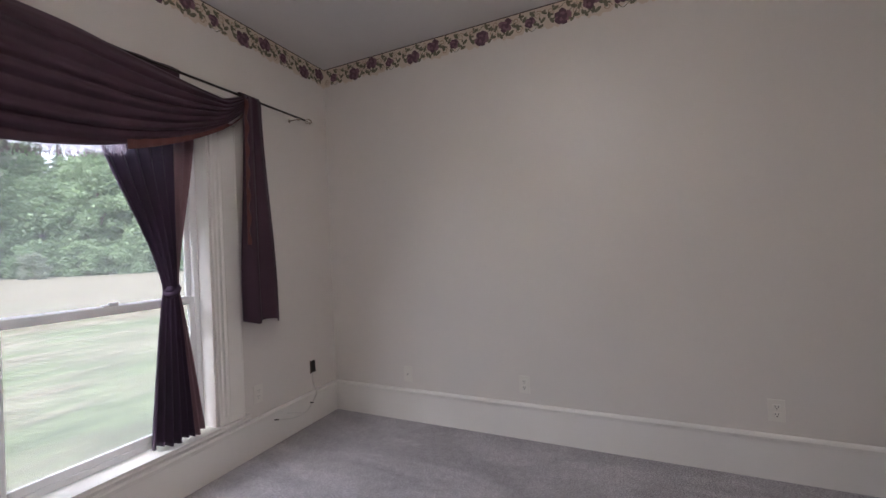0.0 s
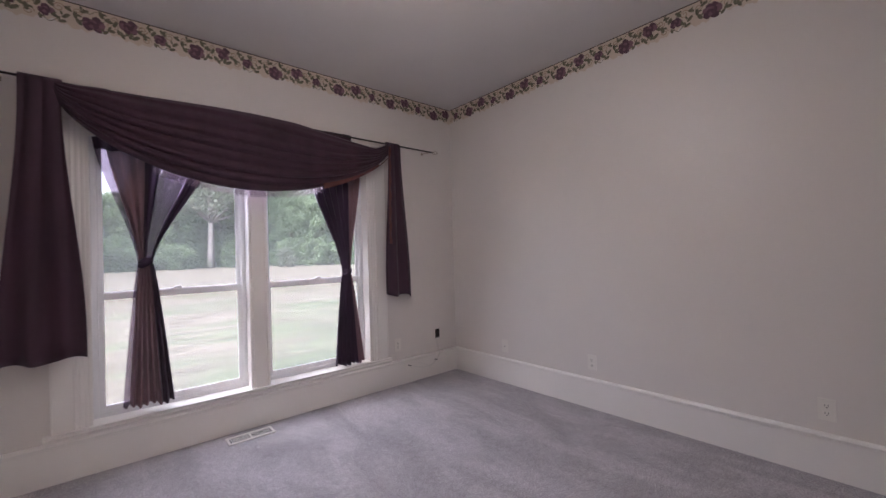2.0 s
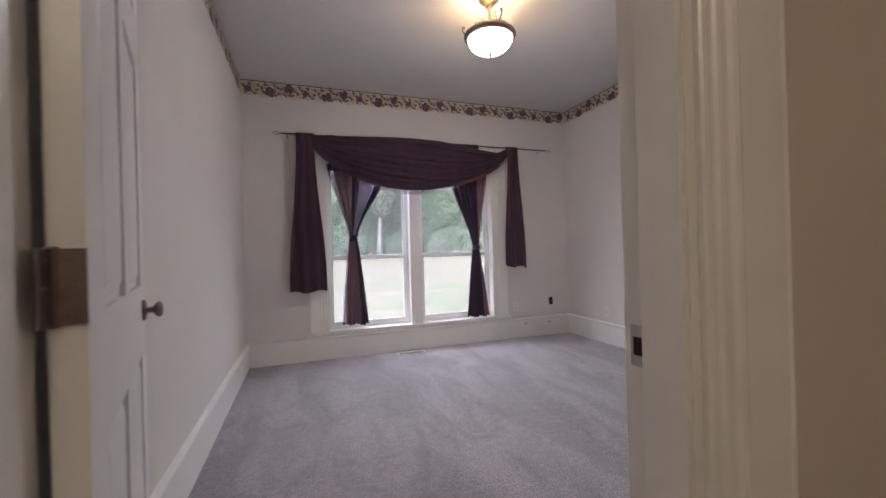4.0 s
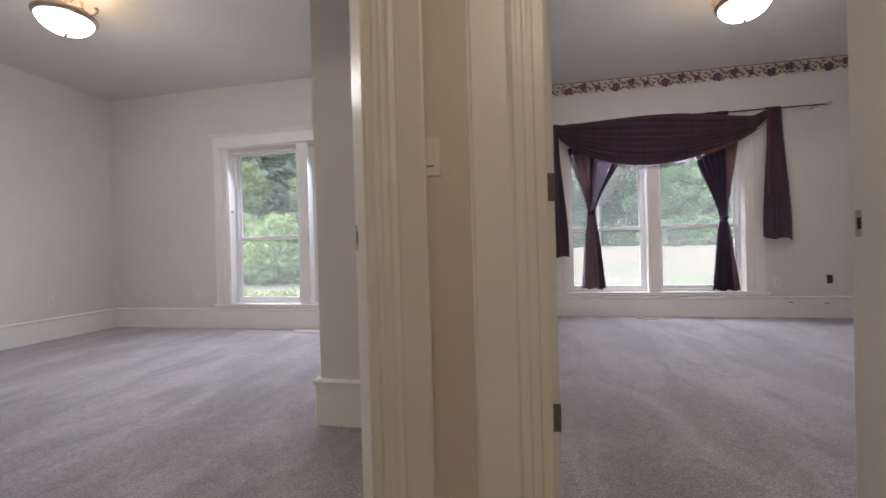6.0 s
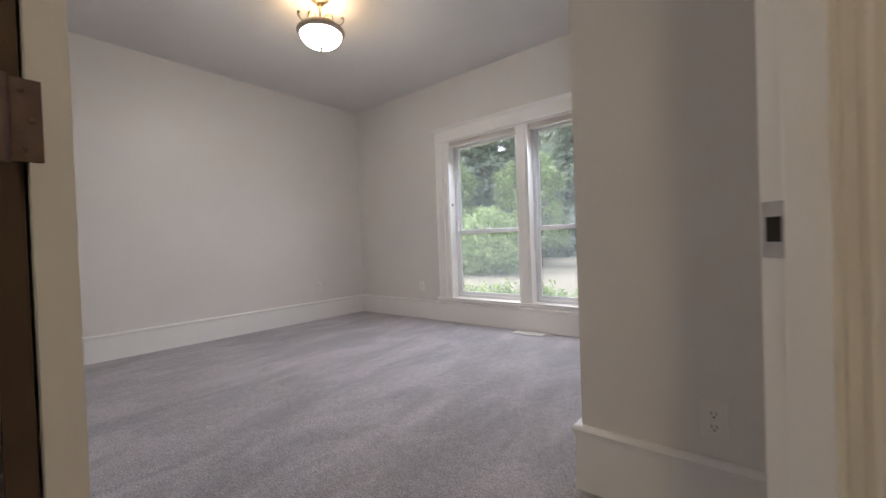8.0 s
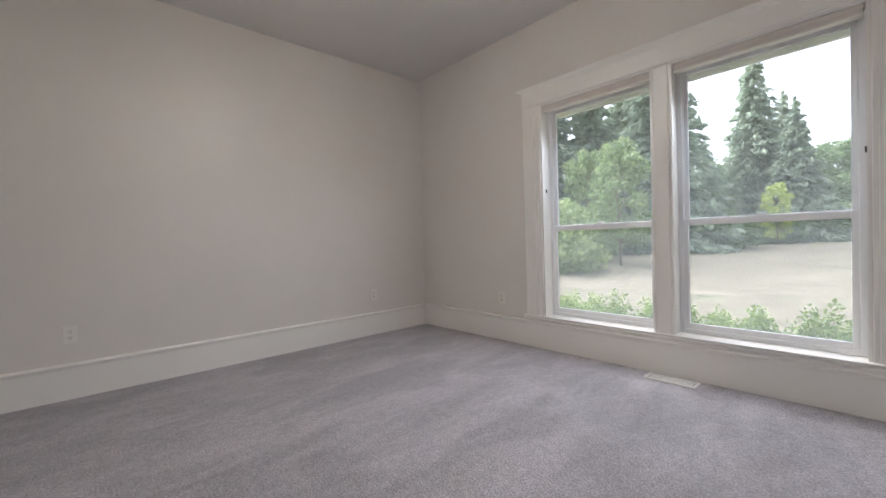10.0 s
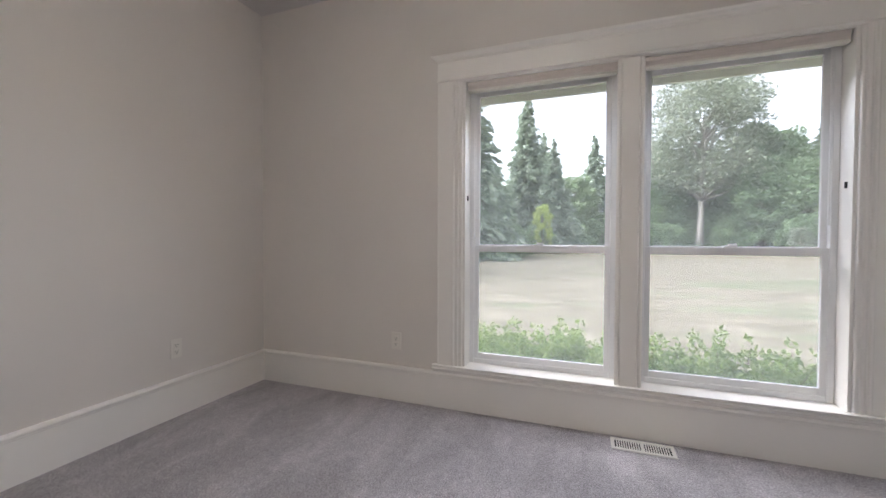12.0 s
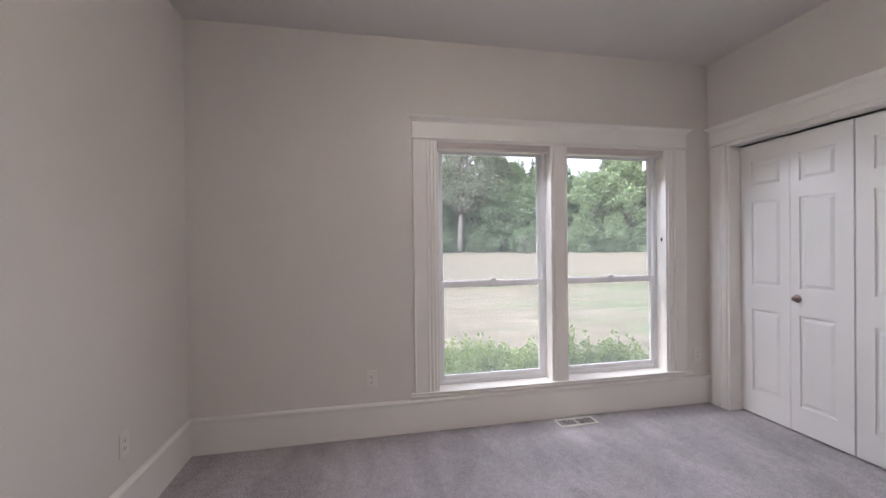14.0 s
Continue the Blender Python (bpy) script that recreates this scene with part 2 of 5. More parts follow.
def leaf_material(name, dark, light):
    m, nodes, links, b = material(name, 0.55)
    geo = nodes.new("ShaderNodeNewGeometry")
    obj = nodes.new("ShaderNodeObjectInfo")
    col = ramp(nodes, links, geo.outputs["Random Per Island"], ((0.0, dark), (1.0, light)))
    tone = ramp(nodes, links, obj.outputs["Random"], ((0.0, (0.8, 0.85, 0.85)), (1.0, (1.2, 1.15, 1.0))))
    links.new(mix(nodes, links, "MULTIPLY", 1.0, col.outputs[0], tone.outputs[0]), b.inputs["Base Color"])
    thin = nodes.new("ShaderNodeBsdfTranslucent")
    links.new(col.outputs[0], thin.inputs[0])
    both = nodes.new("ShaderNodeMixShader")
    both.inputs[0].default_value = 0.55
    links.new(b.outputs[0], both.inputs[1])
    links.new(thin.outputs[0], both.inputs[2])
    links.new(both.outputs[0], nodes["Material Output"].inputs[0])
    return m


LEAF = leaf_material("broadleaf_foliage", (0.15, 0.215, 0.125), (0.31, 0.405, 0.24))
LEAFPALE = leaf_material("young_maple_foliage", (0.13, 0.19, 0.085), (0.38, 0.47, 0.24))
NEEDLE = leaf_material("conifer_needles", (0.18, 0.235, 0.185), (0.37, 0.44, 0.345))
COTTON = leaf_material("silvery_foliage", (0.15, 0.18, 0.14), (0.33, 0.37, 0.30))
LEAFYELLOW = leaf_material("yellow_green_foliage", (0.36, 0.45, 0.12), (0.62, 0.70, 0.28))
SHRUB = leaf_material("shrub_foliage", (0.19, 0.28, 0.085), (0.44, 0.54, 0.22))
BARK = paint("bark", (0.16, 0.12, 0.09), 0.9, 0.3, 20, 0.8, 6, (1, 1, 0.2))
PALEBARK = paint("pale_bark", (0.38, 0.35, 0.32), 0.85, 0.25, 12, 0.8, 4, (1, 1, 0.2))


# ---- building helpers ----
def part(name, bm, mat, parent=None, label="", smooth=False, mats=None):
    me = bpy.data.meshes.new(name)
    bm.normal_update()
    if smooth:
        for f in bm.faces:
            f.smooth = True
    bm.to_mesh(me)
    bm.free()
    for one in mats or [mat]:
        me.materials.append(one)
    ob = new(name, me)
    if parent is not None:
        ob.parent = parent
    if label:
        ob["label"] = label
    return ob


def thing(name, label, category, group="", kind="", at=None):
    ob = new(name)
    ob.empty_display_size = 0.1
    if at is not None:
        ob.matrix_basis = at
    return tagged(ob, label, category, group, kind)


def slab(bm, x0, x1, y0, y1, z0, z1, bevel=0.0, m=None, mi=0):
    r = bmesh.ops.create_cube(bm, size=1.0, matrix=Matrix.LocRotScale(((x0 + x1) / 2, (y0 + y1) / 2, (z0 + z1) / 2), None, (abs(x1 - x0), abs(y1 - y0), abs(z1 - z0))))
    verts = r["verts"]
    faces = {f for v in verts for f in v.link_faces}
    if bevel:
        edges = list({e for v in verts for e in v.link_edges})
        r2 = bmesh.ops.bevel(bm, geom=edges, offset=bevel, segments=2, affect="EDGES", profile=0.5)
        faces = set(r2["faces"]) | {f for f in faces if f.is_valid}
        verts = list({v for f in faces for v in f.verts})
    for f in faces:
        f.material_index = mi
    if m is not None:
        bmesh.ops.transform(bm, matrix=m, verts=verts)
    return verts


def box(*args, **kw):
    bm = bmesh.new()
    slab(bm, *args, **kw)
    return bm


def sweep(bm, profile, path, closed=False, up=Vector((0, 0, 1)), caps=True):
    """Runs a closed profile of (out, up) points along a level path with mitred corners; out is to the right of the way."""
    rings = []
    k = len(path)
    for i, p in enumerate(path):
        p = Vector(p)
        a = (p - Vector(path[i - 1])).normalized() if i or closed else None
        b = (Vector(path[(i + 1) % k]) - p).normalized() if i < k - 1 or closed else None
        a, b = a or b, b or a
        na, nb = a.cross(up), b.cross(up)
        n = (na + nb).normalized()
        n = n / max(0.2, n.dot(na))
        rings.append([bm.verts.new(p + n * o + up * h) for o, h in profile])
    span = range(k) if closed else range(k - 1)
    for i in span:
        r, s = rings[i], rings[(i + 1) % k]
        for j in range(len(profile)):
            q = (j + 1) % len(profile)
            bm.faces.new((r[j], r[q], s[q], s[j]))
    if caps and not closed:
        bm.faces.new(rings[0][::-1])
        bm.faces.new(rings[-1])
    bmesh.ops.recalc_face_normals(bm, faces=bm.faces)


def lathe(bm, profile, segments=32, centre=(0, 0, 0), axis=None):
    """Turns (radius, height) points round the upright axis."""
    rings = []
    verts = []
    for r, h in profile:
        if r < 1e-6:
            ring = [bm.verts.new((0, 0, h))] * segments
        else:
            ring = [bm.verts.new((r * math.cos(2 * math.pi * i / segments), r * math.sin(2 * math.pi * i / segments), h)) for i in range(segments)]
        rings.append(ring)
        verts += list(dict.fromkeys(ring))
    for a, b in zip(rings, rings[1:]):
        for i in range(segments):
            j = (i + 1) % segments
            face = list(dict.fromkeys((a[i], a[j], b[j], b[i])))
            if len(face) > 2:
                bm.faces.new(face)
    m = Matrix.Translation(centre) @ (axis or Matrix.Identity(4))
    bmesh.ops.transform(bm, matrix=m, verts=verts)
    bmesh.ops.recalc_face_normals(bm, faces=bm.faces)


def tube(bm, points, radius, segments=8):
    points = [Vector(p) for p in points]
    rings = []
    side = None
    for i, p in enumerate(points):
        d = (points[min(i + 1, len(points) - 1)] - points[max(i - 1, 0)]).normalized()
        if side is None:
            side = d.orthogonal().normalized()
        side = (side - d * side.dot(d)).normalized()
        other = d.cross(side)
        r = radius[i] if isinstance(radius, (list, tuple)) else radius
        rings.append([bm.verts.new(p + (side * math.cos(a) + other * math.sin(a)) * r) for a in (2 * math.pi * j / segments for j in range(segments))])
    for a, b in zip(rings, rings[1:]):
        for j in range(segments):
            q = (j + 1) % segments
            bm.faces.new((a[j], a[q], b[q], b[j]))
    bm.faces.new(rings[0][::-1])
    bm.faces.new(rings[-1])
    bmesh.ops.recalc_face_normals(bm, faces=bm.faces)


def smooth_path(points, steps=6):
    """A rounded line through the points."""
    points = [Vector(p) for p in points]
    out = []
    for i in range(len(points) - 1):
        p0, p1, p2, p3 = points[max(i - 1, 0)], points[i], points[i + 1], points[min(i + 2, len(points) - 1)]
        for s in range(steps):
            t = s / steps
            out.append(0.5 * (2 * p1 + (p2 - p0) * t + (2 * p0 - 5 * p1 + 4 * p2 - p3) * t * t + (3 * p1 - p0 - 3 * p2 + p3) * t ** 3))
    return out + [points[-1]]


# ---- setting: floor, ceiling, walls ----
def structure(name, bm, mat, label, category):
    return tagged(part(name, bm, mat), label, category, kind="structure")


bm = box(-8.45, 0.15, -7.75, BY1, -0.12, 0.0)
slab(bm, -3.75, 0.15, BY1, 0.02, -0.12, 0.0)
floor = structure("floor", bm, CARPET, "grey taupe cut pile carpet with vacuum marks", "carpet floor")
bm = box(-8.45, 0.15, -7.75, BY1 + 0.1, CEIL, CEIL + 0.12)
slab(bm, -3.75, 0.15, BY1 + 0.1, 0.12, CEIL, CEIL + 0.12)
ceiling = structure("ceiling", bm, CEILING, "flat off-white painted plaster ceiling", "ceiling")


def wall(name, p0, p1, thick, mat, label, openings=(), z0=0.0, z1=CEIL):
    """A wall whose seen face runs from p0 to p1 with the body to the left of that way; openings are (from, to, bottom, top)."""
    p0, p1 = Vector((*p0, 0)), Vector((*p1, 0))
    d = (p1 - p0).normalized()
    n = Vector((-d.y, d.x, 0))
    m = Matrix((( d.x, n.x, 0, p0.x), (d.y, n.y, 0, p0.y), (0, 0, 1, 0), (0, 0, 0, 1)))
    length = (p1 - p0).length
    bm = bmesh.new()
    at = 0.0
    for a, b, low, high in sorted(openings):
        slab(bm, at, a, 0, thick, z0, z1, m=m)
        if low > z0:
            slab(bm, a, b, 0, thick, z0, low, m=m)
        if high < z1:
            slab(bm, a, b, 0, thick, high, z1, m=m)
        at = b
    slab(bm, at, length, 0, thick, z0, z1, m=m)
    return structure(name, bm, mat, label, "wall")


WZ0, WZ1 = 0.262, 2.055                      # window opening in the wall
WA0, WA1 = -2.893, -1.022
WB0, WB1 = -6.702, -4.834
wall("wall_north_plum_room", (AX0 - 0.12, 0), (AX1 + 0.12, 0), 0.15, WALL, "cream painted plaster wall around a double window",
     [(WA0 - AX0 + 0.12, WA1 - AX0 + 0.12, WZ0, WZ1)])
wall("wall_east_plum_room", (0, 0), (0, -3.71), 0.12, WALL, "bare cream painted plaster wall")
wall("wall_west_plum_room", (AX0, -3.585), (AX0, 0), 0.11, WALL, "cream painted plaster wall beside the open door")
# door wall: room skin and hall skin, back to back
wall("wall_south_plum_room", (0, AY0), (AX0, AY0), 0.06, WALL, "cream painted plaster wall with a doorway",
     [(-DA1, -DA0, 0, DOOR_H)])
HC = Vector((HALL_Y - N0 / R2, HALL_Y))        # hall corner between the two door walls
wall("wall_north_hall", (HC.x - 0.02, HALL_Y), (-1.0, HALL_Y), 0.065, HALLWALL, "hall wall between two doorways, tan from warm light put in its paint",
     [(DA0 - HC.x + 0.02, DA1 - HC.x + 0.02, 0, DOOR_H)])
e0, e1 = un(6.60, N0), un(5.24, N0)
wall("wall_angled_hall", e0, e1, 0.055, HALLWALL, "angled hall wall with a doorway, tan from warm light put in its paint",
     [(6.60 - DU1, 6.60 - DU0, 0, DOOR_H)])
e0, e1 = un(5.20, N1), un(6.62, N1)
wall("wall_angled_plain_room", e0, e1, 0.058, WALL, "cream painted angled wall with a doorway",
     [(DU0 - 5.20, DU1 - 5.20, 0, DOOR_H)])
wall("wall_closet_end", (BX1 + 0.11, STUB.y), (AX0 - 0.11, STUB.y), 0.10, WALL, "short cream wall at the closet's end beside the doorway")
CL0, CL1 = -1.095, -2.575                      # closet opening
wall("wall_east_plain_room", (BX1, BY1), STUB, 0.11, WALL, "cream painted wall with a wide closet opening",
     [(BY1 - CL0, BY1 - CL1, 0, DOOR_H + 0.005)])
wall("wall_north_plain_room", (BX0 - 0.12, BY1), (AX0 - 0.11, BY1), 0.15, WALL, "cream painted plaster wall around a double window",
     [(WB0 - BX0 + 0.12, WB1 - BX0 + 0.12, WZ0, WZ1)])
wall("wall_west_plain_room", (BX0, BY0 - 0.1), (BX0, BY1), 0.12, WALL, "bare cream painted plaster wall")
SD0, SD1 = -5.93, -6.71                        # closed door in the south wall
wall("wall_south_plain_room", (-4.60, BY0), (BX0, BY0), 0.11, WALL, "cream painted plaster wall with a closed door",
     [(-4.60 - SD0, -4.60 - SD1, 0, DOOR_H)])
# Hall's west, south and east walls are unseen, added to close it in.
HX0 = un(6.60, N0).x
wall("wall_west_hall", (HX0, -7.6), (HX0, un(6.60, N0).y), 0.1, HALLWALL, "unseen hall wall, tan from warm light put in its paint")
wall("wall_south_hall", (-1.0, -7.6), (HX0, -7.6), 0.1, HALLWALL, "unseen hall wall, tan from warm light put in its paint")
wall("wall_east_hall", (-1.0, HALL_Y), (-1.0, -7.6), 0.1, HALLWALL, "unseen hall wall, tan from warm light put in its paint")
structure("closet_back", box(-3.86, -3.75, -2.955, BY1, 0, CEIL), WALL, "painted closet back wall", "wall")

# baseboards: tall flat board with a moulded cap
BASE = [(0, 0), (0.019, 0), (0.019, 0.196), (0.023, 0.199), (0.023, 0.207), (0.030, 0.211), (0.031, 0.219), (0.026, 0.226), (0.016, 0.230), (0, 0.230)]


def baseboard(path, label="tall cream painted baseboard with a moulded cap", cut=0.0):
    """cut shortens the flat board below the cap."""
    bm = bmesh.new()
    sweep(bm, [(o, h - cut if h else h) for o, h in BASE], [(*p, 0) for p in path])
    return structure("baseboard", bm, TRIM, label, "baseboard")


CW = 0.184                                     # casing width
baseboard([(AX0, AY0), (AX0, AY1), (AX1, AY1), (AX1, AY0), (DA1 + CW, AY0)])
baseboard([(SD1 - CW, BY0), (BX0, BY0), (BX0, BY1), (BX1, BY1), (BX1, -0.945)])
baseboard([(BX1, CL1 - 0.145), tuple(STUB), (AX0 - 0.11, STUB.y), (AX0 - 0.11, -3.58)])
baseboard([(HC.x + 0.004, HALL_Y), (DA0 - CW - 0.006, HALL_Y)], "low cream painted hall baseboard with a moulded cap", 0.115)
baseboard([(DA1 + CW + 0.006, HALL_Y), (-1.0, HALL_Y)], "low cream painted hall baseboard with a moulded cap", 0.115)


# casing boards: (across from the inner edge, proud)
CASING = [(0, 0), (0, 0.011), (0.004, 0.014), (0.014, 0.014), (0.019, 0.012), (0.026, 0.012), (0.031, 0.016), (0.042, 0.016),
          (0.048, 0.013), (0.056, 0.013), (0.061, 0.019), (0.068, 0.022), (0.076, 0.019), (CW - 0.012, 0.019), (CW - 0.006, 0.022), (CW, 0.020), (CW, 0)]


def board(bm, profile, origin, along, across, proud, length):
    """Runs a flat profile of (across, proud) for a length."""
    origin, along, across, proud = Vector(origin), Vector(along), Vector(across), Vector(proud)
    a = [bm.verts.new(origin + across * u + proud * v) for u, v in profile]
    b = [bm.verts.new(origin + across * u + proud * v + along * length) for u, v in profile]
    for i in range(len(profile)):
        j = (i + 1) % len(profile)
        bm.faces.new((a[i], a[j], b[j], b[i]))
    bm.faces.new(a)
    bm.faces.new(b[::-1])
    bmesh.ops.recalc_face_normals(bm, faces=bm.faces)


HEAD = [(0, 0), (0, 0.012), (0.006, 0.026), (0.012, 0.026), (0.016, 0.020), (0.122, 0.020), (0.126, 0.026), (0.132, 0.028), (0.138, 0.036),
        (0.146, 0.050), (0.154, 0.056), (0.158, 0.056), (0.158, 0)]


def casing_set(parent, m, width, top, bottom=0.0, head=True, cw=CW, side=(True, True)):
    """Side casings and moulded head round an opening; m maps (along, proud, up) with the opening from 0 to width."""
    mr = m.to_3x3()
    x, y, z = mr @ Vector((1, 0, 0)), mr @ Vector((0, 1, 0)), Vector((0, 0, 1))
    prof = [(u * cw / CW, v) for u, v in CASING]
    if side[0]:
        bm = bmesh.new()
        board(bm, prof, m @ Vector((-0.006, 0, bottom)), z, -x, y, top - bottom)
        part("side_casing", bm, TRIM, parent)
    if side[1]:
        bm = bmesh.new()
        board(bm, prof, m @ Vector((width + 0.006, 0, bottom)), z, x, y, top - bottom)
        part("side_casing", bm, TRIM, parent)
    if head:
        bm = bmesh.new()
        lo, hi = -0.006 - cw, width + 0.006 + cw
        for (h, o), grow in zip([(0, 0)], [0]):
            rows = []
            for h, o in HEAD:
                ext = max(0.0, o - 0.020)
                rows.append((h, o, ext))
            a = [bm.verts.new(m @ Vector((lo - e, o, top + h))) for h, o, e in rows]
            b = [bm.verts.new(m @ Vector((hi + e, o, top + h))) for h, o, e in rows]
            for i in range(len(rows)):
                j = (i + 1) % len(rows)
                bm.faces.new((a[i], a[j], b[j], b[i]))
            bm.faces.new(a)
            bm.faces.new(b[::-1])
        bmesh.ops.recalc_face_normals(bm, faces=bm.faces)
        part("head_casing", bm, TRIM, parent, "flat frieze with a moulded cornice")


def axes(x, y, origin):
    x, y = Vector((*x, 0)), Vector((*y, 0))
    return Matrix(((x.x, y.x, 0, origin[0]), (x.y, y.y, 0, origin[1]), (0, 0, 1, 0), (0, 0, 0, 1)))


# ---- windows ----
def double_window(name, x0, x1, yw, label):
    """Two single-hung units behind one cased opening; x0 to x1 is the opening, yw the wall face."""
    w = tagged(new(name), label, "window", kind="structure")
    mull = 0.134
    mid = (x0 + x1) / 2
    depth = 0.118
    # reveal lining
    part("jamb_lining", box(x0 - 0.004, x0 + 0.010, yw - 0.004, yw + depth, 0.276, 2.050), TRIM, w)
    part("jamb_lining", box(x1 - 0.010, x1 + 0.004, yw - 0.004, yw + depth, 0.276, 2.050), TRIM, w)
    part("head_lining", box(x0 + 0.010, x1 - 0.010, yw - 0.004, yw + depth, 2.040, 2.056), TRIM, w)
    # mullion post with fluted face
    part("mullion_post", box(mid - mull / 2 + 0.008, mid + mull / 2 - 0.008, yw, yw + depth, 0.276, 2.040), TRIM, w)
    bm = bmesh.new()
    h = mull / 2
    board(bm, [(-h, 0), (-h, 0.008), (-h + 0.006, 0.012), (-h + 0.016, 0.012), (-h + 0.021, 0.008), (-h + 0.026, 0.016), (h - 0.026, 0.016),
               (h - 0.021, 0.008), (h - 0.016, 0.012), (h - 0.006, 0.012), (h, 0.008), (h, 0)],
          (mid, yw, 0.276), (0, 0, 1), (1, 0, 0), (0, -1, 0), 1.764)
    part("mullion_casing", bm, TRIM, w)
    # stool and apron mouldings
    bm = box(x0, x1, yw - 0.004, yw + 0.15, 0.255, 0.276)
    part("sill", bm, TRIM, w, "wide glossy white sill board")
    bm = bmesh.new()
    lo, hi = x0 - 0.198, x1 + 0.198
    prof = [(0, 0.228), (0.022, 0.230), (0.024, 0.240), (0.034, 0.246), (0.036, 0.254), (0.028, 0.258), (0.026, 0.264), (0.038, 0.270), (0.038, 0.277), (0, 0.277)]
    a = [bm.verts.new((lo, yw - o, z)) for o, z in prof]
    b = [bm.verts.new((hi, yw - o, z)) for o, z in prof]
    for i in range(len(prof)):
        j = (i + 1) % len(prof)
        bm.faces.new((a[i], a[j], b[j], b[i]))
    bm.faces.new(a)
    bm.faces.new(b[::-1])
    bmesh.ops.recalc_face_normals(bm, faces=bm.faces)
    part("stool_moulding", bm, TRIM, w)
    casing_set(w, axes((1, 0), (0, -1), (x0, yw)), x1 - x0, 2.046, 0.277, cw=0.162)
    for a, b in ((x0 + 0.010, mid - mull / 2 + 0.008), (mid + mull / 2 - 0.008, x1 - 0.010)):
        ya, yb = yw + 0.100, yw + 0.150
        f = 0.030
        frame_part = bmesh.new()
        for q in ((a, a + f, ya, yb, 0.276, 2.040), (b - f, b, ya, yb, 0.276, 2.040), (a + f, b - f, ya, yb, 0.276, 0.276 + f), (a + f, b - f, ya, yb, 2.040 - f, 2.040)):
            slab(frame_part, *q, bevel=0.004)
        fr = part("window_frame", frame_part, VINYL, w, "white vinyl frame")
        meet = 1.012
        g0, g1, gz0, gz1 = a + f, b - f, 0.276 + f, 2.040 - f
        s = 0.028
        low = bmesh.new()
        for q in ((g0, g0 + s, gz0, meet + 0.022), (g1 - s, g1, gz0, meet + 0.022), (g0 + s, g1 - s, gz0, gz0 + s + 0.008), (g0 + s, g1 - s, meet - 0.020, meet + 0.022)):
            slab(low, q[0], q[1], ya + 0.004, ya + 0.026, q[2], q[3], bevel=0.003)
        sash = part("lower_sash", low, VINYL, w)
        up = bmesh.new()
        for q in ((g0, g0 + s, meet - 0.012, gz1), (g1 - s, g1, meet - 0.012, gz1), (g0 + s, g1 - s, meet - 0.012, meet + 0.026), (g0 + s, g1 - s, gz1 - s, gz1)):
            slab(up, q[0], q[1], ya + 0.028, ya + 0.048, q[2], q[3], bevel=0.003)
        sash2 = part("upper_sash", up, VINYL, w)
        for zz0, zz1, yy, par in ((gz0 + s, meet - 0.018, ya + 0.014, sash), (meet + 0.024, gz1 - s, ya + 0.038, sash2)):
            pane = part("pane", box(g0 + s - 0.003, g1 - s + 0.003, yy, yy + 0.004, zz0, zz1), GLASS, par, "window pane, its glass greyed to dim the outdoors and hazed")
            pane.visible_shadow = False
        c = (g0 + g1) / 2
        lock = box(c - 0.032, c + 0.032, ya + 0.006, ya + 0.030, meet + 0.022, meet + 0.030, bevel=0.003)
        slab(lock, c - 0.012, c + 0.026, ya - 0.004, ya + 0.012, meet + 0.028, meet + 0.040, bevel=0.003)
        part("sash_lock", lock, VINYL, sash)
        for xx in (a + f + 0.004, b - f - 0.012):
            part("balance_cover", box(xx, xx + 0.008, ya - 0.006, ya + 0.002, meet + 0.13, 2.0, bevel=0.002), VINYL, w)
    return w


window_1 = double_window("window_1", WA0, WA1, 0.0, "white cased double single-hung window behind plum curtains")
window_2 = double_window("window_2", WB0, WB1, BY1, "white cased double single-hung window with raised blinds")


def raised_blind(x0, x1, y):
    t = thing("roller_blind", "raised beige cellular blind stacked at the window head", "window blind", "blinds at the plain window")
    part("head_rail", box(x0, x1, y + 0.012, y + 0.058, 2.014, 2.040, bevel=0.004), BLIND, t)
    for i in range(3):
        z = 2.014 - i * 0.006
        part("stacked_cell", box(x0 + 0.004, x1 - 0.004, y + 0.014, y + 0.056, z - 0.0055, z, bevel=0.002), BLIND, t)
    part("bottom_rail", box(x0 + 0.002, x1 - 0.002, y + 0.014, y + 0.056, 1.984, 1.9965, bevel=0.003), PLASTIC, t)
    return t


mb = (WB0 + WB1) / 2
for xx in (WB0 + 0.010, WB1 - 0.018):
    part("blind_clip", box(xx, xx + 0.008, BY1 + 0.035, BY1 + 0.047, 1.315, 1.345, bevel=0.002), DARK, window_2, "small dark blind clip on the jamb")
raised_blind(WB0 + 0.016, mb - 0.064, BY1)
raised_blind(mb + 0.064, WB1 - 0.016, BY1)


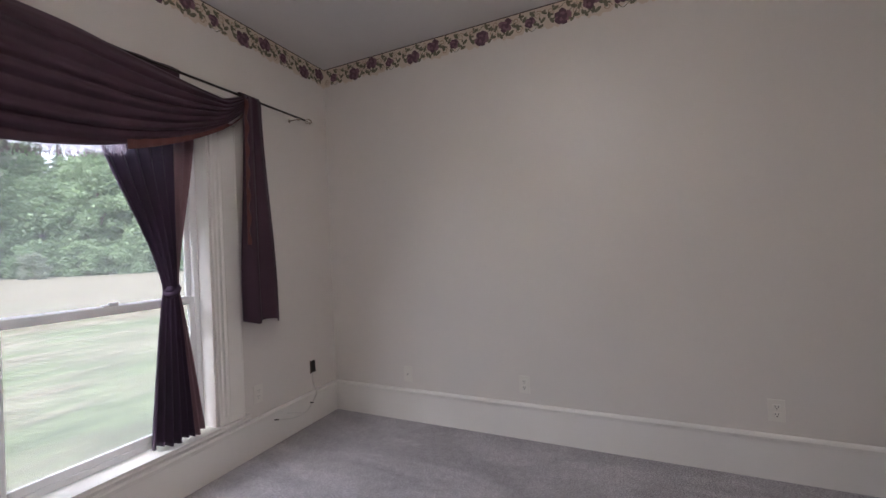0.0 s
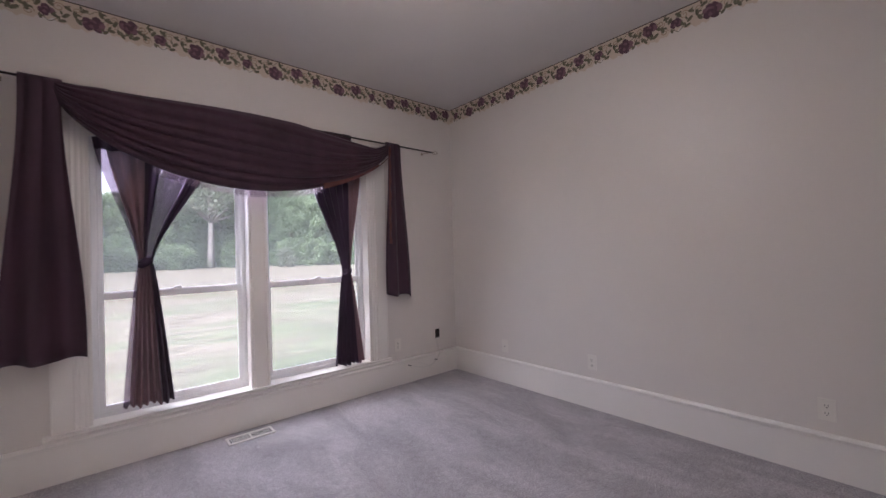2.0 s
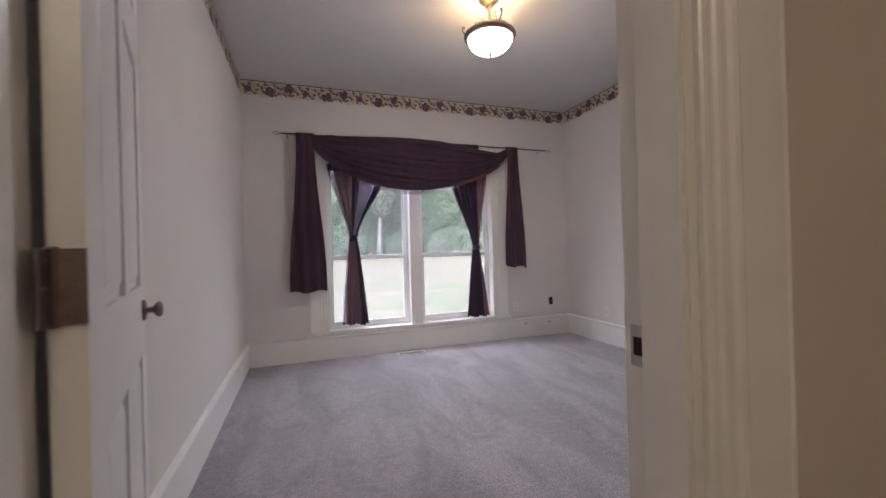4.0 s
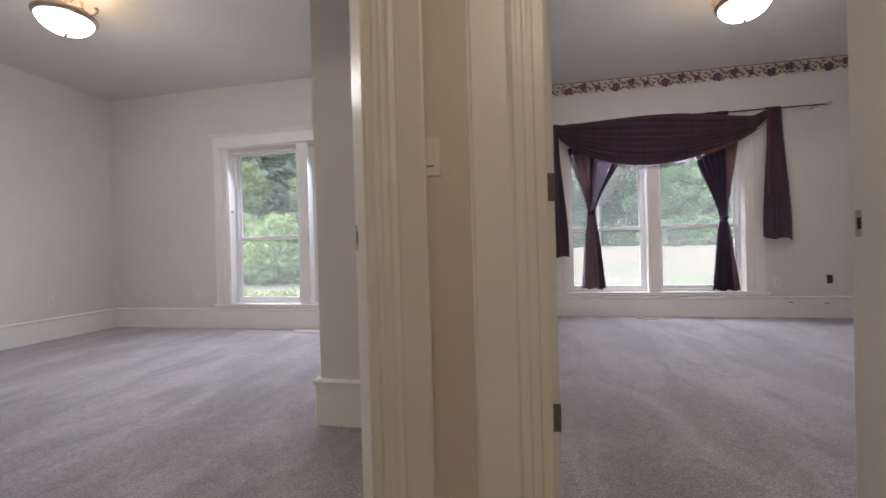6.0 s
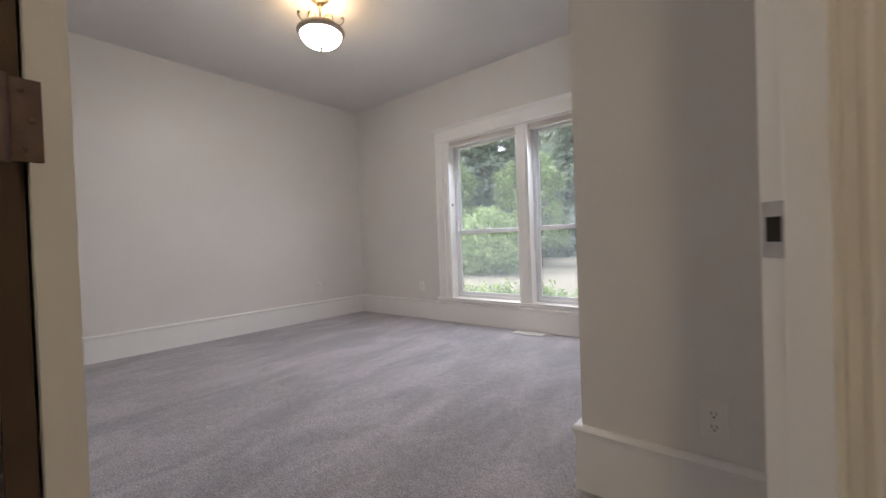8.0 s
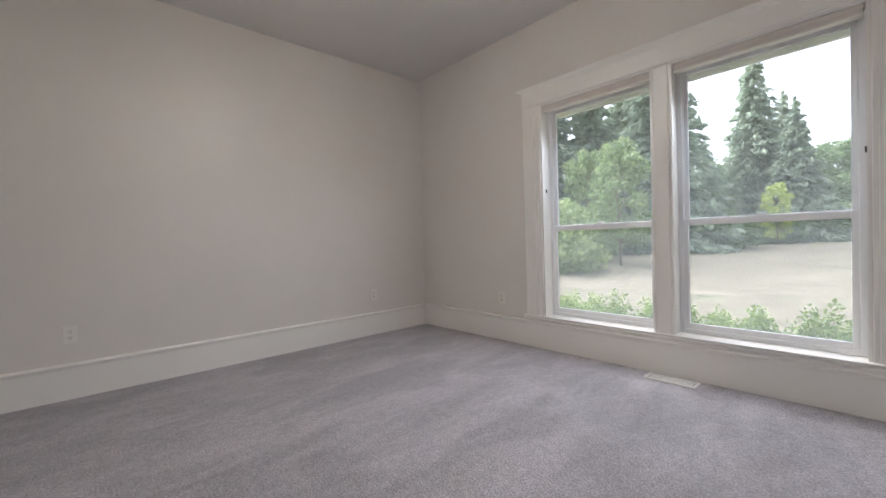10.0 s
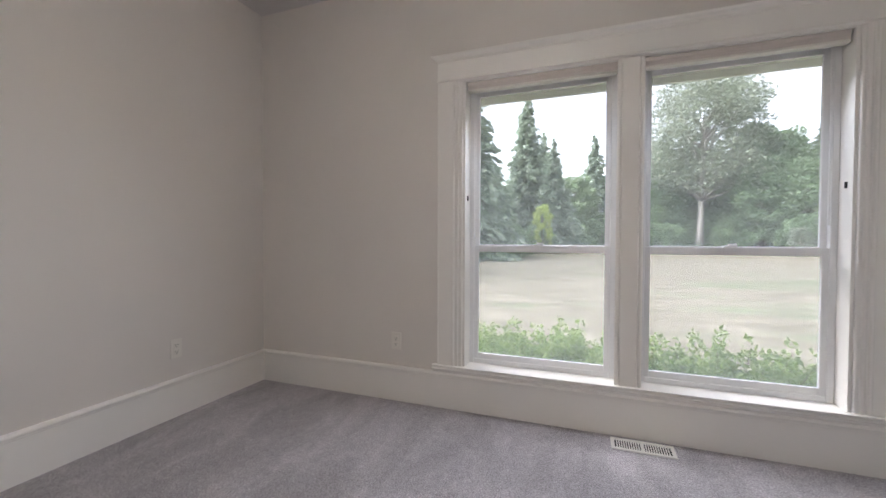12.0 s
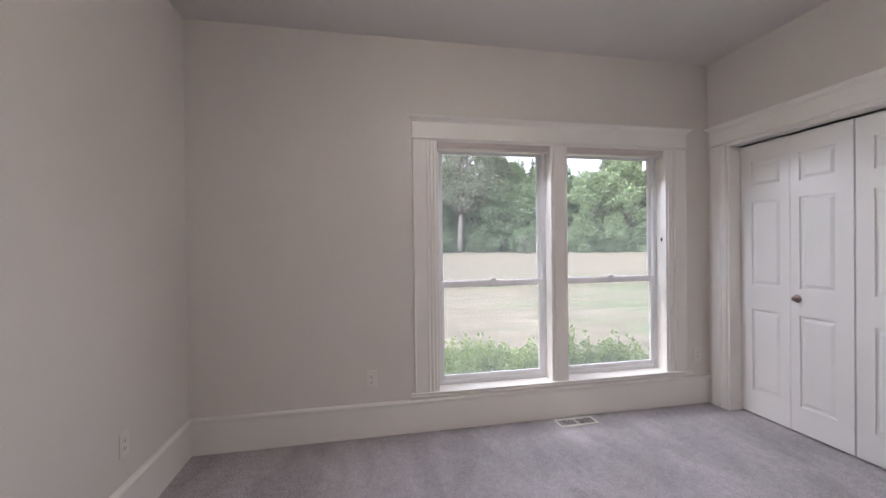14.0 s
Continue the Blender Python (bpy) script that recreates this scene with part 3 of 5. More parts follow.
# ---- doors ----
def hinge_on(door, z, at, leaf_dir, jamb_dir):
    """A butt hinge: a leaf let into the door edge, another on the jamb, and the barrel between."""
    pin = Vector((*at, z))
    h = part("hinge", bmesh.new(), BRONZE, door, "aged bronze butt hinge")
    bm = bmesh.new()
    tube(bm, [pin + Vector((0, 0, -0.046)), pin + Vector((0, 0, 0.046))], 0.0062, 10)
    for k in (-0.028, -0.009, 0.010, 0.029):
        bmesh.ops.create_cone(bm, cap_ends=True, segments=10, radius1=0.0068, radius2=0.0068, depth=0.002, matrix=Matrix.Translation(pin + Vector((0, 0, k))))
    for d, nrm in (leaf_dir, jamb_dir):
        d, nrm = Vector((*d, 0)).normalized(), Vector((*nrm, 0)).normalized()
        m = Matrix(((d.x, nrm.x, 0, pin.x), (d.y, nrm.y, 0, pin.y), (0, 0, 1, pin.z), (0, 0, 0, 1)))
        slab(bm, 0.003, 0.030, -0.001, 0.0022, -0.044, 0.044, bevel=0.0008, m=m)
        for sx, sz in ((0.014, 0.032), (0.022, 0.0), (0.014, -0.032)):
            bmesh.ops.create_uvsphere(bm, u_segments=8, v_segments=4, radius=0.0035, matrix=m @ Matrix.Translation((sx, 0.0022, sz)) @ Matrix.Diagonal((1, 0.5, 1, 1)))
    bm.to_mesh(h.data)
    bm.free()
    return h


def panel_leaf(bm, w, z0, z1, th, columns, rows):
    """A moulded slab: stiles and rails at full thickness, sunk fields with raised centres. Local x along, y through."""
    zs = [z0] + [z for r in rows for z in r] + [z1]
    xs = [0.0] + [x for c in columns for x in c] + [w]
    for i in range(0, len(xs), 2):
        slab(bm, xs[i], xs[i + 1], 0, th, z0, z1)
    for c0, c1 in columns:
        for i in range(0, len(zs), 2):
            slab(bm, c0, c1, 0, th, zs[i], zs[i + 1])
        for r0, r1 in rows:
            slab(bm, c0, c1, 0.009, th - 0.009, r0, r1)
            for y, s in ((0.009, -1), (th - 0.009, 1)):
                g = 0.014
                k = 0.034
                lo = [bm.verts.new(v) for v in ((c0 + g, y, r0 + g), (c1 - g, y, r0 + g), (c1 - g, y, r1 - g), (c0 + g, y, r1 - g))]
                hi = [bm.verts.new(v) for v in ((c0 + k, y + s * 0.007, r0 + k), (c1 - k, y + s * 0.007, r0 + k), (c1 - k, y + s * 0.007, r1 - k), (c0 + k, y + s * 0.007, r1 - k))]
                for i in range(4):
                    bm.faces.new((lo[i], lo[(i + 1) % 4], hi[(i + 1) % 4], hi[i]))
                bm.faces.new(hi)
    bmesh.ops.recalc_face_normals(bm, faces=bm.faces)


ROWS = ((0.20, 0.82), (1.00, 1.58), (1.70, 1.90))


def knob_on(parent, place, out, mat=NICKEL, r=0.026, reach=0.055):
    out = Vector(out).normalized()
    bm = bmesh.new()
    m = Matrix.Translation(place) @ out.to_track_quat("Z", "Y").to_matrix().to_4x4()
    lathe(bm, [(0, 0), (0.028, 0), (0.028, 0.004), (0.022, 0.008), (0.009, 0.010), (0.008, reach * 0.5), (r * 0.7, reach * 0.6), (r, reach * 0.78), (r * 0.92, reach * 0.92), (r * 0.5, reach), (0, reach)], 20, axis=m)
    return part("knob", bm, mat, parent, "aged bronze knob" if mat is BRONZE else "satin nickel knob", smooth=True)


def jamb_set(parent, m, width, t, top, stop_at, dark_side=None):
    """Jamb boards, head and door stop lining an opening; m maps (along, depth, up)."""
    for a, b in ((-0.004, 0.014), (width - 0.014, width + 0.004)):
        part("jamb", box(a, b, -0.003, t + 0.003, 0, top, m=m), TRIM, parent)
    part("head_jamb", box(0.014, width - 0.014, -0.003, t + 0.003, top - 0.018, top + 0.004, m=m), TRIM, parent)
    for a, b in ((0.014, 0.026), (width - 0.026, width - 0.014)):
        part("door_stop", box(a, b, 0, stop_at, 0, top - 0.018, m=m, bevel=0.002), TRIM, parent)


def strike_on(parent, m):
    bm = box(-0.0016, 0.001, -0.018, 0.018, -0.036, 0.036, bevel=0.0006, m=m)
    st = part("strike_plate", bm, NICKEL, parent, "nickel strike plate")
    part("latch_hole", box(-0.0024, -0.0012, -0.009, 0.011, -0.016, 0.016, m=m), DARK, st)


# first doorway, its leaf swung back against the west wall
door_1 = tagged(new("door_1"), "open white door folded back beside its cream cased doorway", "door", kind="structure")
m = axes((1, 0), (0, 1), (DA0, HALL_Y))
jamb_set(door_1, m, DA1 - DA0, AY0 - HALL_Y, DOOR_H, 0.080)
casing_set(door_1, axes((1, 0), (0, -1), (DA0, HALL_Y)), DA1 - DA0, DOOR_H + 0.004)
casing_set(door_1, axes((1, 0), (0, 1), (DA0, AY0)), DA1 - DA0, DOOR_H + 0.004, side=(False, True), head=False)
strike_on(door_1, Matrix.Translation((DA1 - 0.014, -3.614, 0.896)))
pin = (-3.372, AY0 + 0.006)
ang = radians(104)
d = (math.cos(ang), math.sin(ang))
nrm = (math.sin(ang), -math.cos(ang))
leaf_m = Matrix(((d[0], nrm[0], 0, pin[0]), (d[1], nrm[1], 0, pin[1]), (0, 0, 1, 0), (0, 0, 0, 1)))
bm = bmesh.new()
panel_leaf(bm, 0.79, 0.012, 2.03, 0.035, ((0.115, 0.36), (0.43, 0.675)), ROWS)
bmesh.ops.transform(bm, matrix=leaf_m @ Matrix.Translation((0.004, -0.006, 0)), verts=bm.verts)
leaf = part("door_leaf", bm, DOORPAINT, door_1, "white six-panel leaf")
knob_on(leaf, leaf_m @ Vector((0.73, 0.029, 0.93)), Vector((*nrm, 0)), BRONZE, 0.022, 0.045)
knob_on(leaf, leaf_m @ Vector((0.73, -0.006, 0.93)), -Vector((*nrm, 0)), BRONZE, 0.022, 0.04)
for z in (0.314, 1.042, 1.80):
    hinge_on(leaf, z, pin, (nrm, (-d[0], -d[1])), ((0, -1), (1, 0)))

# second doorway, set at an angle; its leaf lies back along the south wall
door_2 = tagged(new("door_2"), "open white door folded back beside its angled cream cased doorway", "door", kind="structure")
alongu, acrossn = (-R2, -R2), (-R2, R2)
m = axes(alongu, acrossn, un(DU0, N0))
jamb_set(door_2, m, DU1 - DU0, N1 - N0, DOOR_H, 0.055)
casing_set(door_2, axes(alongu, (R2, -R2), un(DU0, N0)), DU1 - DU0, DOOR_H + 0.004, cw=0.156)
casing_set(door_2, axes(alongu, acrossn, un(DU0, N1)), DU1 - DU0, DOOR_H + 0.004, side=(True, False), head=False, cw=0.150)
st = un(DU0 + 0.014, N1 - 0.018)
strike_on(door_2, axes((R2, R2), acrossn, st) @ Matrix.Translation((0, 0, 0.898)) @ Matrix.Rotation(0, 4, "Z"))
bm = bmesh.new()
panel_leaf(bm, 0.86, 0.012, 2.03, 0.035, ((0.12, 0.395), (0.465, 0.74)), ROWS)
leaf_m = axes((-1, -0.012), (-0.012, 1), (-4.527, -4.397))
bmesh.ops.transform(bm, matrix=leaf_m, verts=bm.verts)
leaf = part("door_leaf", bm, DOORPAINT, door_2, "white six-panel leaf")
# Dark strip behind the leaf puts the hinge gap's shade into colour.
part("hinge_gap_shade", box(-4.60, -4.548, -4.426, -4.4005, 0.0, 2.03), GAP, door_2, "dark brown strip put in for the hinge gap's shade")
for z in (0.314, 1.042, 1.80):
    hinge_on(leaf, z, (-4.528, -4.416), ((0, 1), (1, 0)), ((R2, -R2), (R2, R2)))

# closed door in the south wall of the plain room
door_3 = tagged(new("door_3"), "closed white panel door in a cream fluted casing", "door", kind="structure")
m = axes((-1, 0), (0, -1), (SD0, BY0))
jamb_set(door_3, m, SD0 - SD1, 0.11, DOOR_H, 0.03)
casing_set(door_3, axes((-1, 0), (0, 1), (SD0, BY0)), SD0 - SD1, DOOR_H + 0.004)
bm = bmesh.new()
panel_leaf(bm, SD0 - SD1 - 0.036, 0.012, 2.03, 0.035, ((0.11, 0.34), (0.41, 0.64)), ROWS)
bmesh.ops.transform(bm, matrix=axes((-1, 0), (0, -1), (SD0 - 0.018, BY0 - 0.032)), verts=bm.verts)
part("door_leaf", bm, DOORPAINT, door_3)

# closet: cased opening with folding leaves
closet = tagged(new("closet_opening"), "cream cased closet opening with a moulded head", "door casing", kind="structure")
casing_set(closet, axes((0, -1), (-1, 0), (BX1, CL0)), CL0 - CL1, DOOR_H + 0.006, cw=0.132)
part("jamb", box(BX1 - 0.003, BX1 + 0.113, CL0 - 0.012, CL0 + 0.003, 0, DOOR_H + 0.003), TRIM, closet)
part("jamb", box(BX1 - 0.003, BX1 + 0.113, CL1 - 0.003, CL1 + 0.012, 0, DOOR_H + 0.003), TRIM, closet)
part("head_jamb", box(BX1 - 0.003, BX1 + 0.113, CL1 + 0.012, CL0 - 0.012, DOOR_H - 0.008, DOOR_H + 0.006), TRIM, closet)


def folding_door(y0, y1, knob_leaf):
    t = thing("closet_door", "closed white six-panel folding closet door with a small knob", "closet door", "closet doors")
    half = (y0 - y1) / 2
    for i in range(2):
        bm = bmesh.new()
        lw = half - 0.003
        inner = 0.058
        cols = ((0.088, lw - inner),) if i == 0 else ((inner, lw - 0.088),)
        panel_leaf(bm, lw, 0.014, 2.026, 0.034, cols, ((0.19, 0.80), (0.98, 1.60), (1.71, 1.90)))
        bmesh.ops.transform(bm, matrix=axes((0, -1), (1, 0), (-4.345, y0 - i * half - 0.0015)), verts=bm.verts)
        lf = part("leaf", bm, DOORPAINT, t)
        if i == knob_leaf:
            knob_on(lf, Vector((-4.345, y0 - half - (0.045 if i else -0.045), 0.915)), (-1, 0, 0), BRONZE, 0.017, 0.035)


folding_door(CL0 - 0.014, -1.832, 1)
folding_door(-1.838, CL1 + 0.014, 0)


# ---- curtains on the plum room's window ----
ROD_Y, ROD_Z = -0.09, 2.226
rod = thing("curtain_rod", "thin dark iron curtain rod with twisted cage finials", "curtain rod")
bm = bmesh.new()
tube(bm, [(-3.29, ROD_Y, ROD_Z), (-0.33, ROD_Y, ROD_Z)], 0.007, 10)
part("pole", bm, IRON, rod, smooth=True)
for end, s in ((-3.29, -1), (-0.33, 1)):
    bm = bmesh.new()
    for k in range(4):
        a = k * math.pi / 2 + 0.4
        pts = []
        for i in range(9):
            t = i / 8
            r = 0.021 * math.sin(math.pi * t) ** 0.8 if 0 < t < 1 else 0
            w = a + 1.3 * t
            pts.append((end + s * (0.006 + 0.062 * t), ROD_Y + r * math.cos(w), ROD_Z + r * math.sin(w)))
        tube(bm, pts, 0.0022, 6)
    part("finial", bm, PEWTER, rod, "open twisted wire cage finial", smooth=True)
    bm = bmesh.new()
    bx = end - s * 0.06
    tube(bm, [(bx, 0.0, ROD_Z - 0.008), (bx, ROD_Y, ROD_Z - 0.008)], 0.003, 8)
    slab(bm, bx - 0.008, bx + 0.008, -0.003, 0.0, ROD_Z - 0.020, ROD_Z + 0.006, bevel=0.001)
    tube(bm, [(bx, ROD_Y, ROD_Z - 0.018), (bx, ROD_Y, ROD_Z - 0.006)], 0.009, 8)
    part("bracket", bm, PEWTER, rod)


def sheet(bm, fn, nu, nv, thick=0.0):
    """A cloth from a function of two places between 0 and 1."""
    grid = [[bm.verts.new(fn(i / nu, j / nv)) for j in range(nv + 1)] for i in range(nu + 1)]
    out = []
    for i in range(nu):
        for j in range(nv):
            out.append(bm.faces.new((grid[i][j], grid[i + 1][j], grid[i + 1][j + 1], grid[i][j + 1])))
    return out


def lerp(a, b, t):
    return a + (b - a) * t


def ease(t):
    return t * t * (3 - 2 * t)


def cloth_part(name, bm, mat, parent, label="", thick=0.0025):
    ob = part(name, bm, mat, parent, label, smooth=True)
    mod = ob.modifiers.new("thickness", "SOLIDIFY")
    mod.thickness = thick
    return ob


def tail(bm, xt0, xt1, xb0, xb1, zb0, zb1, folds, depth, phase):
    """A hanging end of the scarf, pulled over the rod and falling in soft folds."""
    def fn(u, v):
        if v < 0.08:                               # over the rod
            a = v / 0.08 * math.pi
            y = ROD_Y + 0.016 * math.cos(a)
            z = ROD_Z + 0.018 * math.sin(a)
            return (lerp(xt0, xt1, u), y + 0.0, z)
        t = (v - 0.08) / 0.92
        zb = lerp(zb0, zb1, u) + 0.012 * math.sin(u * 9 + phase)
        x = lerp(lerp(xt0, xb0, ease(min(1, t * 1.1))), lerp(xt1, xb1, ease(min(1, t * 1.1))), u)
        y = ROD_Y - 0.02 - depth * (0.35 + 0.65 * t) * (0.5 + 0.5 * math.cos(u * folds * 2 * math.pi + phase + 0.5 * math.sin(3 * t)))
        x += 0.006 * math.sin(u * folds * 2 * math.pi + t * 4)
        return (x, y, lerp(ROD_Z, zb, t))
    sheet(bm, fn, 60, 34)


scarf = thing("window_scarf", "dark plum scarf draped over the rod with two tails", "curtain scarf")
bm = bmesh.new()
tail(bm, -3.155, -2.985, -3.235, -2.905, 0.695, 0.70, 2.6, 0.040, 0.6)
cloth_part("west_tail", bm, PLUM, scarf, "long plum tail")
bm = bmesh.new()
tail(bm, -0.870, -0.735, -0.925, -0.648, 0.862, 0.838, 2.2, 0.045, 1.8)
cloth_part("east_tail", bm, PLUM, scarf, "short plum tail")
bm = bmesh.new()
sheet(bm, lambda u, v: (lerp(-0.868, lerp(-0.885, -0.90, v), 1) + u * 0.022, ROD_Y - 0.064 - 0.010 * math.sin(v * 40) * u, lerp(ROD_Z - 0.04, 1.32, v)), 4, 60)
cloth_part("tail_edging", bm, RUST, scarf, "rust braid edging")

SW0, SW1 = -3.02, -0.835


def swag_point(u, v):
    """u across the window, v from the rod to the hem."""
    x = lerp(SW0, SW1, u)
    sag_low = 0.475 * (math.sin(math.pi * min(1.0, u ** 0.9)) ** 0.62) + 0.02
    top_sag = 0.015 + 0.085 * max(0.0, (u - 0.62) / 0.38) ** 1.2 * (1 - max(0, (u - 0.93) / 0.07)) + 0.03 * math.exp(-((u - 0.0) / 0.06) ** 2)
    z_top = ROD_Z + 0.022 - top_sag * (1 if u > 0.1 else 0.6) + 0.035 * math.exp(-((u - 0.42) / 0.24) ** 2)
    z_low = ROD_Z - 0.02 - sag_low
    z = lerp(z_top, z_low, v)
    gather = math.sin(math.pi * min(max(u, 0.0), 1.0)) ** 0.5
    fan = v ** 1.25 * 7.5 - 0.9 * u + 0.25 * math.sin(5 * u)
    pleat = (0.5 + 0.5 * math.cos(2 * math.pi * fan)) ** 0.6 * (0.75 + 0.25 * math.sin(2.3 * fan + 3 * u))
    belly = math.sin(math.pi * min(1, v * 0.95 + 0.05)) * 0.06 * gather
    y = ROD_Y - 0.018 - belly - 0.036 * pleat * (0.35 + 0.65 * gather) * ease(min(1, v * 4))
    if v < 0.06:
        y += 0.02 * (1 - v / 0.06)
    return (x, y, z - 0.010 * pleat * gather)


bm = bmesh.new()
sheet(bm, swag_point, 90, 80)
cloth_part("swag", bm, PLUM, scarf, "pleated plum swag")
bm = bmesh.new()


def edging(u, v):
    x, y, z = swag_point(lerp(0.70, 0.985, u), 1.0)
    return (x, y - 0.008 - 0.003 * math.sin(u * 60), z - 0.014 + (0.052 * math.sin(math.pi * min(1, 0.15 + u)) ** 0.5) * (1 - v) - 0.010 * v)


sheet(bm, edging, 60, 3)
cloth_part("rust_edging", bm, RUST, scarf, "rust coloured swag edging")
bm = bmesh.new()
for i in range(230):
    u = 0.20 + 0.50 * (i + 0.5) / 230
    x, y, z = swag_point(u, 1.0)
    ln = 0.040 + 0.010 * math.sin(i * 2.3)
    tube(bm, [(x, y, z + 0.004), (x + 0.002 * math.sin(i), y, z - ln)], 0.0016, 4)
    if i % 2:
        bmesh.ops.create_cube(bm, size=0.005, matrix=Matrix.Translation((x, y, z - ln)))
part("bead_fringe", bm, FRINGE, scarf, "fine beaded fringe along the hem")
bm = bmesh.new()
sheet(bm, lambda u, v: (lerp(-1.62, -1.205, u), ROD_Y + 0.020 + 0.004 * math.sin(u * 20), lerp(ROD_Z + 0.022 - 0.006 * (1 - u), ROD_Z - 0.17, v)), 20, 8)
cloth_part("folded_back", bm, PLUM, scarf, "plum cloth folded behind the rod")


def knotted_panel(name, label, top0, top1, knot, bot0, bot1, zt, zb, bands, phase, parent_mat):
    """A sheer panel drawn together in a knot, then flaring out below it."""
    t = thing(name, label, "curtain", "tied curtain panels")
    kx, ky, kz = knot
    def fn(u0, u1, v0, v1):
        def inner(u, v):
            q = lerp(u0, u1, u)
            v = lerp(v0, v1, v)
            cut = 0.56
            if v < cut:
                w = v / cut
                s = 0.4 * w + 0.6 * ease(w)
                x = lerp(lerp(top0, top1, q), kx + (q - 0.5) * 0.075, s)
                z = lerp(zt, kz, w)
                amp = 0.020 * (1 - 0.55 * w)
            else:
                w = (v - cut) / (1 - cut)
                s = w ** 0.8
                x = lerp(kx + (q - 0.5) * 0.075, lerp(bot0, bot1, q), s)
                z = lerp(kz, zb + 0.010 * math.sin(q * 14), w)
                amp = 0.010 + 0.026 * w
            y = ky + amp * math.cos(q * 7.5 * 2 * math.pi + phase) + 0.02 * math.sin(q * 5 + phase)
            return (x, y, z)
        return inner
    for a, b, v0, v1, mat, nm, lb in bands:
        bm = bmesh.new()
        sheet(bm, fn(a, b, v0, v1), max(6, int(100 * (b - a))), max(4, int(64 * (v1 - v0))))
        cloth_part(nm, bm, mat, t, lb, 0.0008)
    bm = bmesh.new()
    ring = [(kx + 0.026 * math.cos(a), ky + 0.026 * math.sin(a), kz + 0.022 * math.sin(a + 1)) for a in (2 * math.pi * i / 16 for i in range(17))]
    tube(bm, ring, 0.017, 8)
    bmesh.ops.create_uvsphere(bm, u_segments=14, v_segments=8, radius=0.036, matrix=Matrix.Translation((kx, ky, kz)) @ Matrix.Diagonal((1, 0.9, 0.85, 1)))
    for v in bm.verts:
        v.co += Vector((0.003 * math.sin(v.co.z * 300), 0.003 * math.sin(v.co.x * 260), 0))
    part("knot", bm, PLUMDARK, t, "tight dark plum knot", smooth=True)
    return t


knotted_panel("tied_curtain", "sheer plum and mauve curtain panel tied in a knot", -2.868, -2.225, (-2.622, 0.028, 1.218), -2.745, -2.488, 1.985, 0.318,
              ((0.0, 1.0, 0.0, 0.055, PLUMDARK, "rod_pocket", "gathered dark plum rod pocket"),
               (0.0, 0.09, 0.055, 0.56, SHEER, "sheer_band", "see-through plum band"), (0.09, 0.40, 0.055, 0.56, MAUVE, "mauve_band", "mauve sheer band"),
               (0.40, 0.54, 0.055, 0.56, PLUMDARK, "plum_band", "dark plum band"), (0.54, 0.83, 0.055, 0.56, SHEER, "sheer_band", "see-through plum band"),
               (0.83, 1.0, 0.055, 0.56, PLUMDARK, "plum_band", "dark plum band"), (0.0, 0.13, 0.56, 1.0, SHEER, "sheer_band", "see-through plum band"),
               (0.13, 0.74, 0.56, 1.0, MAUVE, "mauve_band", "mauve sheer band"), (0.74, 1.0, 0.56, 1.0, PLUMDARK, "plum_band", "dark plum band")), 0.4, PLUMDARK)
knotted_panel("tied_curtain", "dark plum curtain panel with a mauve band tied in a knot", -1.56, -1.062, (-1.226, 0.030, 1.085), -1.352, -1.082, 1.985, 0.292,
              ((0.0, 0.74, 0.0, 1.0, PLUMDARK, "plum_band", "dark plum band"), (0.74, 1.0, 0.0, 1.0, MAUVE, "mauve_band", "mauve sheer band")), 2.0, PLUMDARK)
inner_rod = thing("tension_rod", "slim white tension rod inside the window opening", "curtain rod")
bm = bmesh.new()
tube(bm, [(WA0 + 0.010, 0.030, 1.992), ((WA0 + WA1) / 2 - 0.06, 0.030, 1.992)], 0.007, 10)
part("pole", bm, PLASTIC, inner_rod)
bm = bmesh.new()
tube(bm, [((WA0 + WA1) / 2 + 0.06, 0.030, 1.992), (WA1 - 0.010, 0.030, 1.992)], 0.007, 10)
part("pole", bm, PLASTIC, inner_rod)


# ---- wallpaper border: printed roses on a die-cut paper strip ----
BH = 0.152
PERIOD = 0.525


def disc(bm, cx, cz, r, mi, lift, k=9, wob=0.0, ph=0.0, sx=1.0, rot=0.0):
    vs = []
    for i in range(k):
        a = 2 * math.pi * i / k
        rr = r * (1 + wob * math.sin(5 * a + ph))
        dx, dz = rr * math.cos(a) * sx, rr * math.sin(a)
        vs.append(bm.verts.new((cx + dx * math.cos(rot) - dz * math.sin(rot), -lift, cz + dx * math.sin(rot) + dz * math.cos(rot))))
    f = bm.faces.new(vs)
    f.material_index = mi


def ribbon(bm, pts, w, mi, lift):
    pts = [Vector((p[0], -lift, p[1])) for p in pts]
    prev = None
    for i, p in enumerate(pts):
        d = (pts[min(i + 1, len(pts) - 1)] - pts[max(i - 1, 0)]).normalized()
        n = Vector((-d.z, 0, d.x)) * w / 2
        pair = (bm.verts.new(p + n), bm.verts.new(p - n))
        if prev:
            f = bm.faces.new((prev[0], prev[1], pair[1], pair[0]))
            f.material_index = mi
        prev = pair


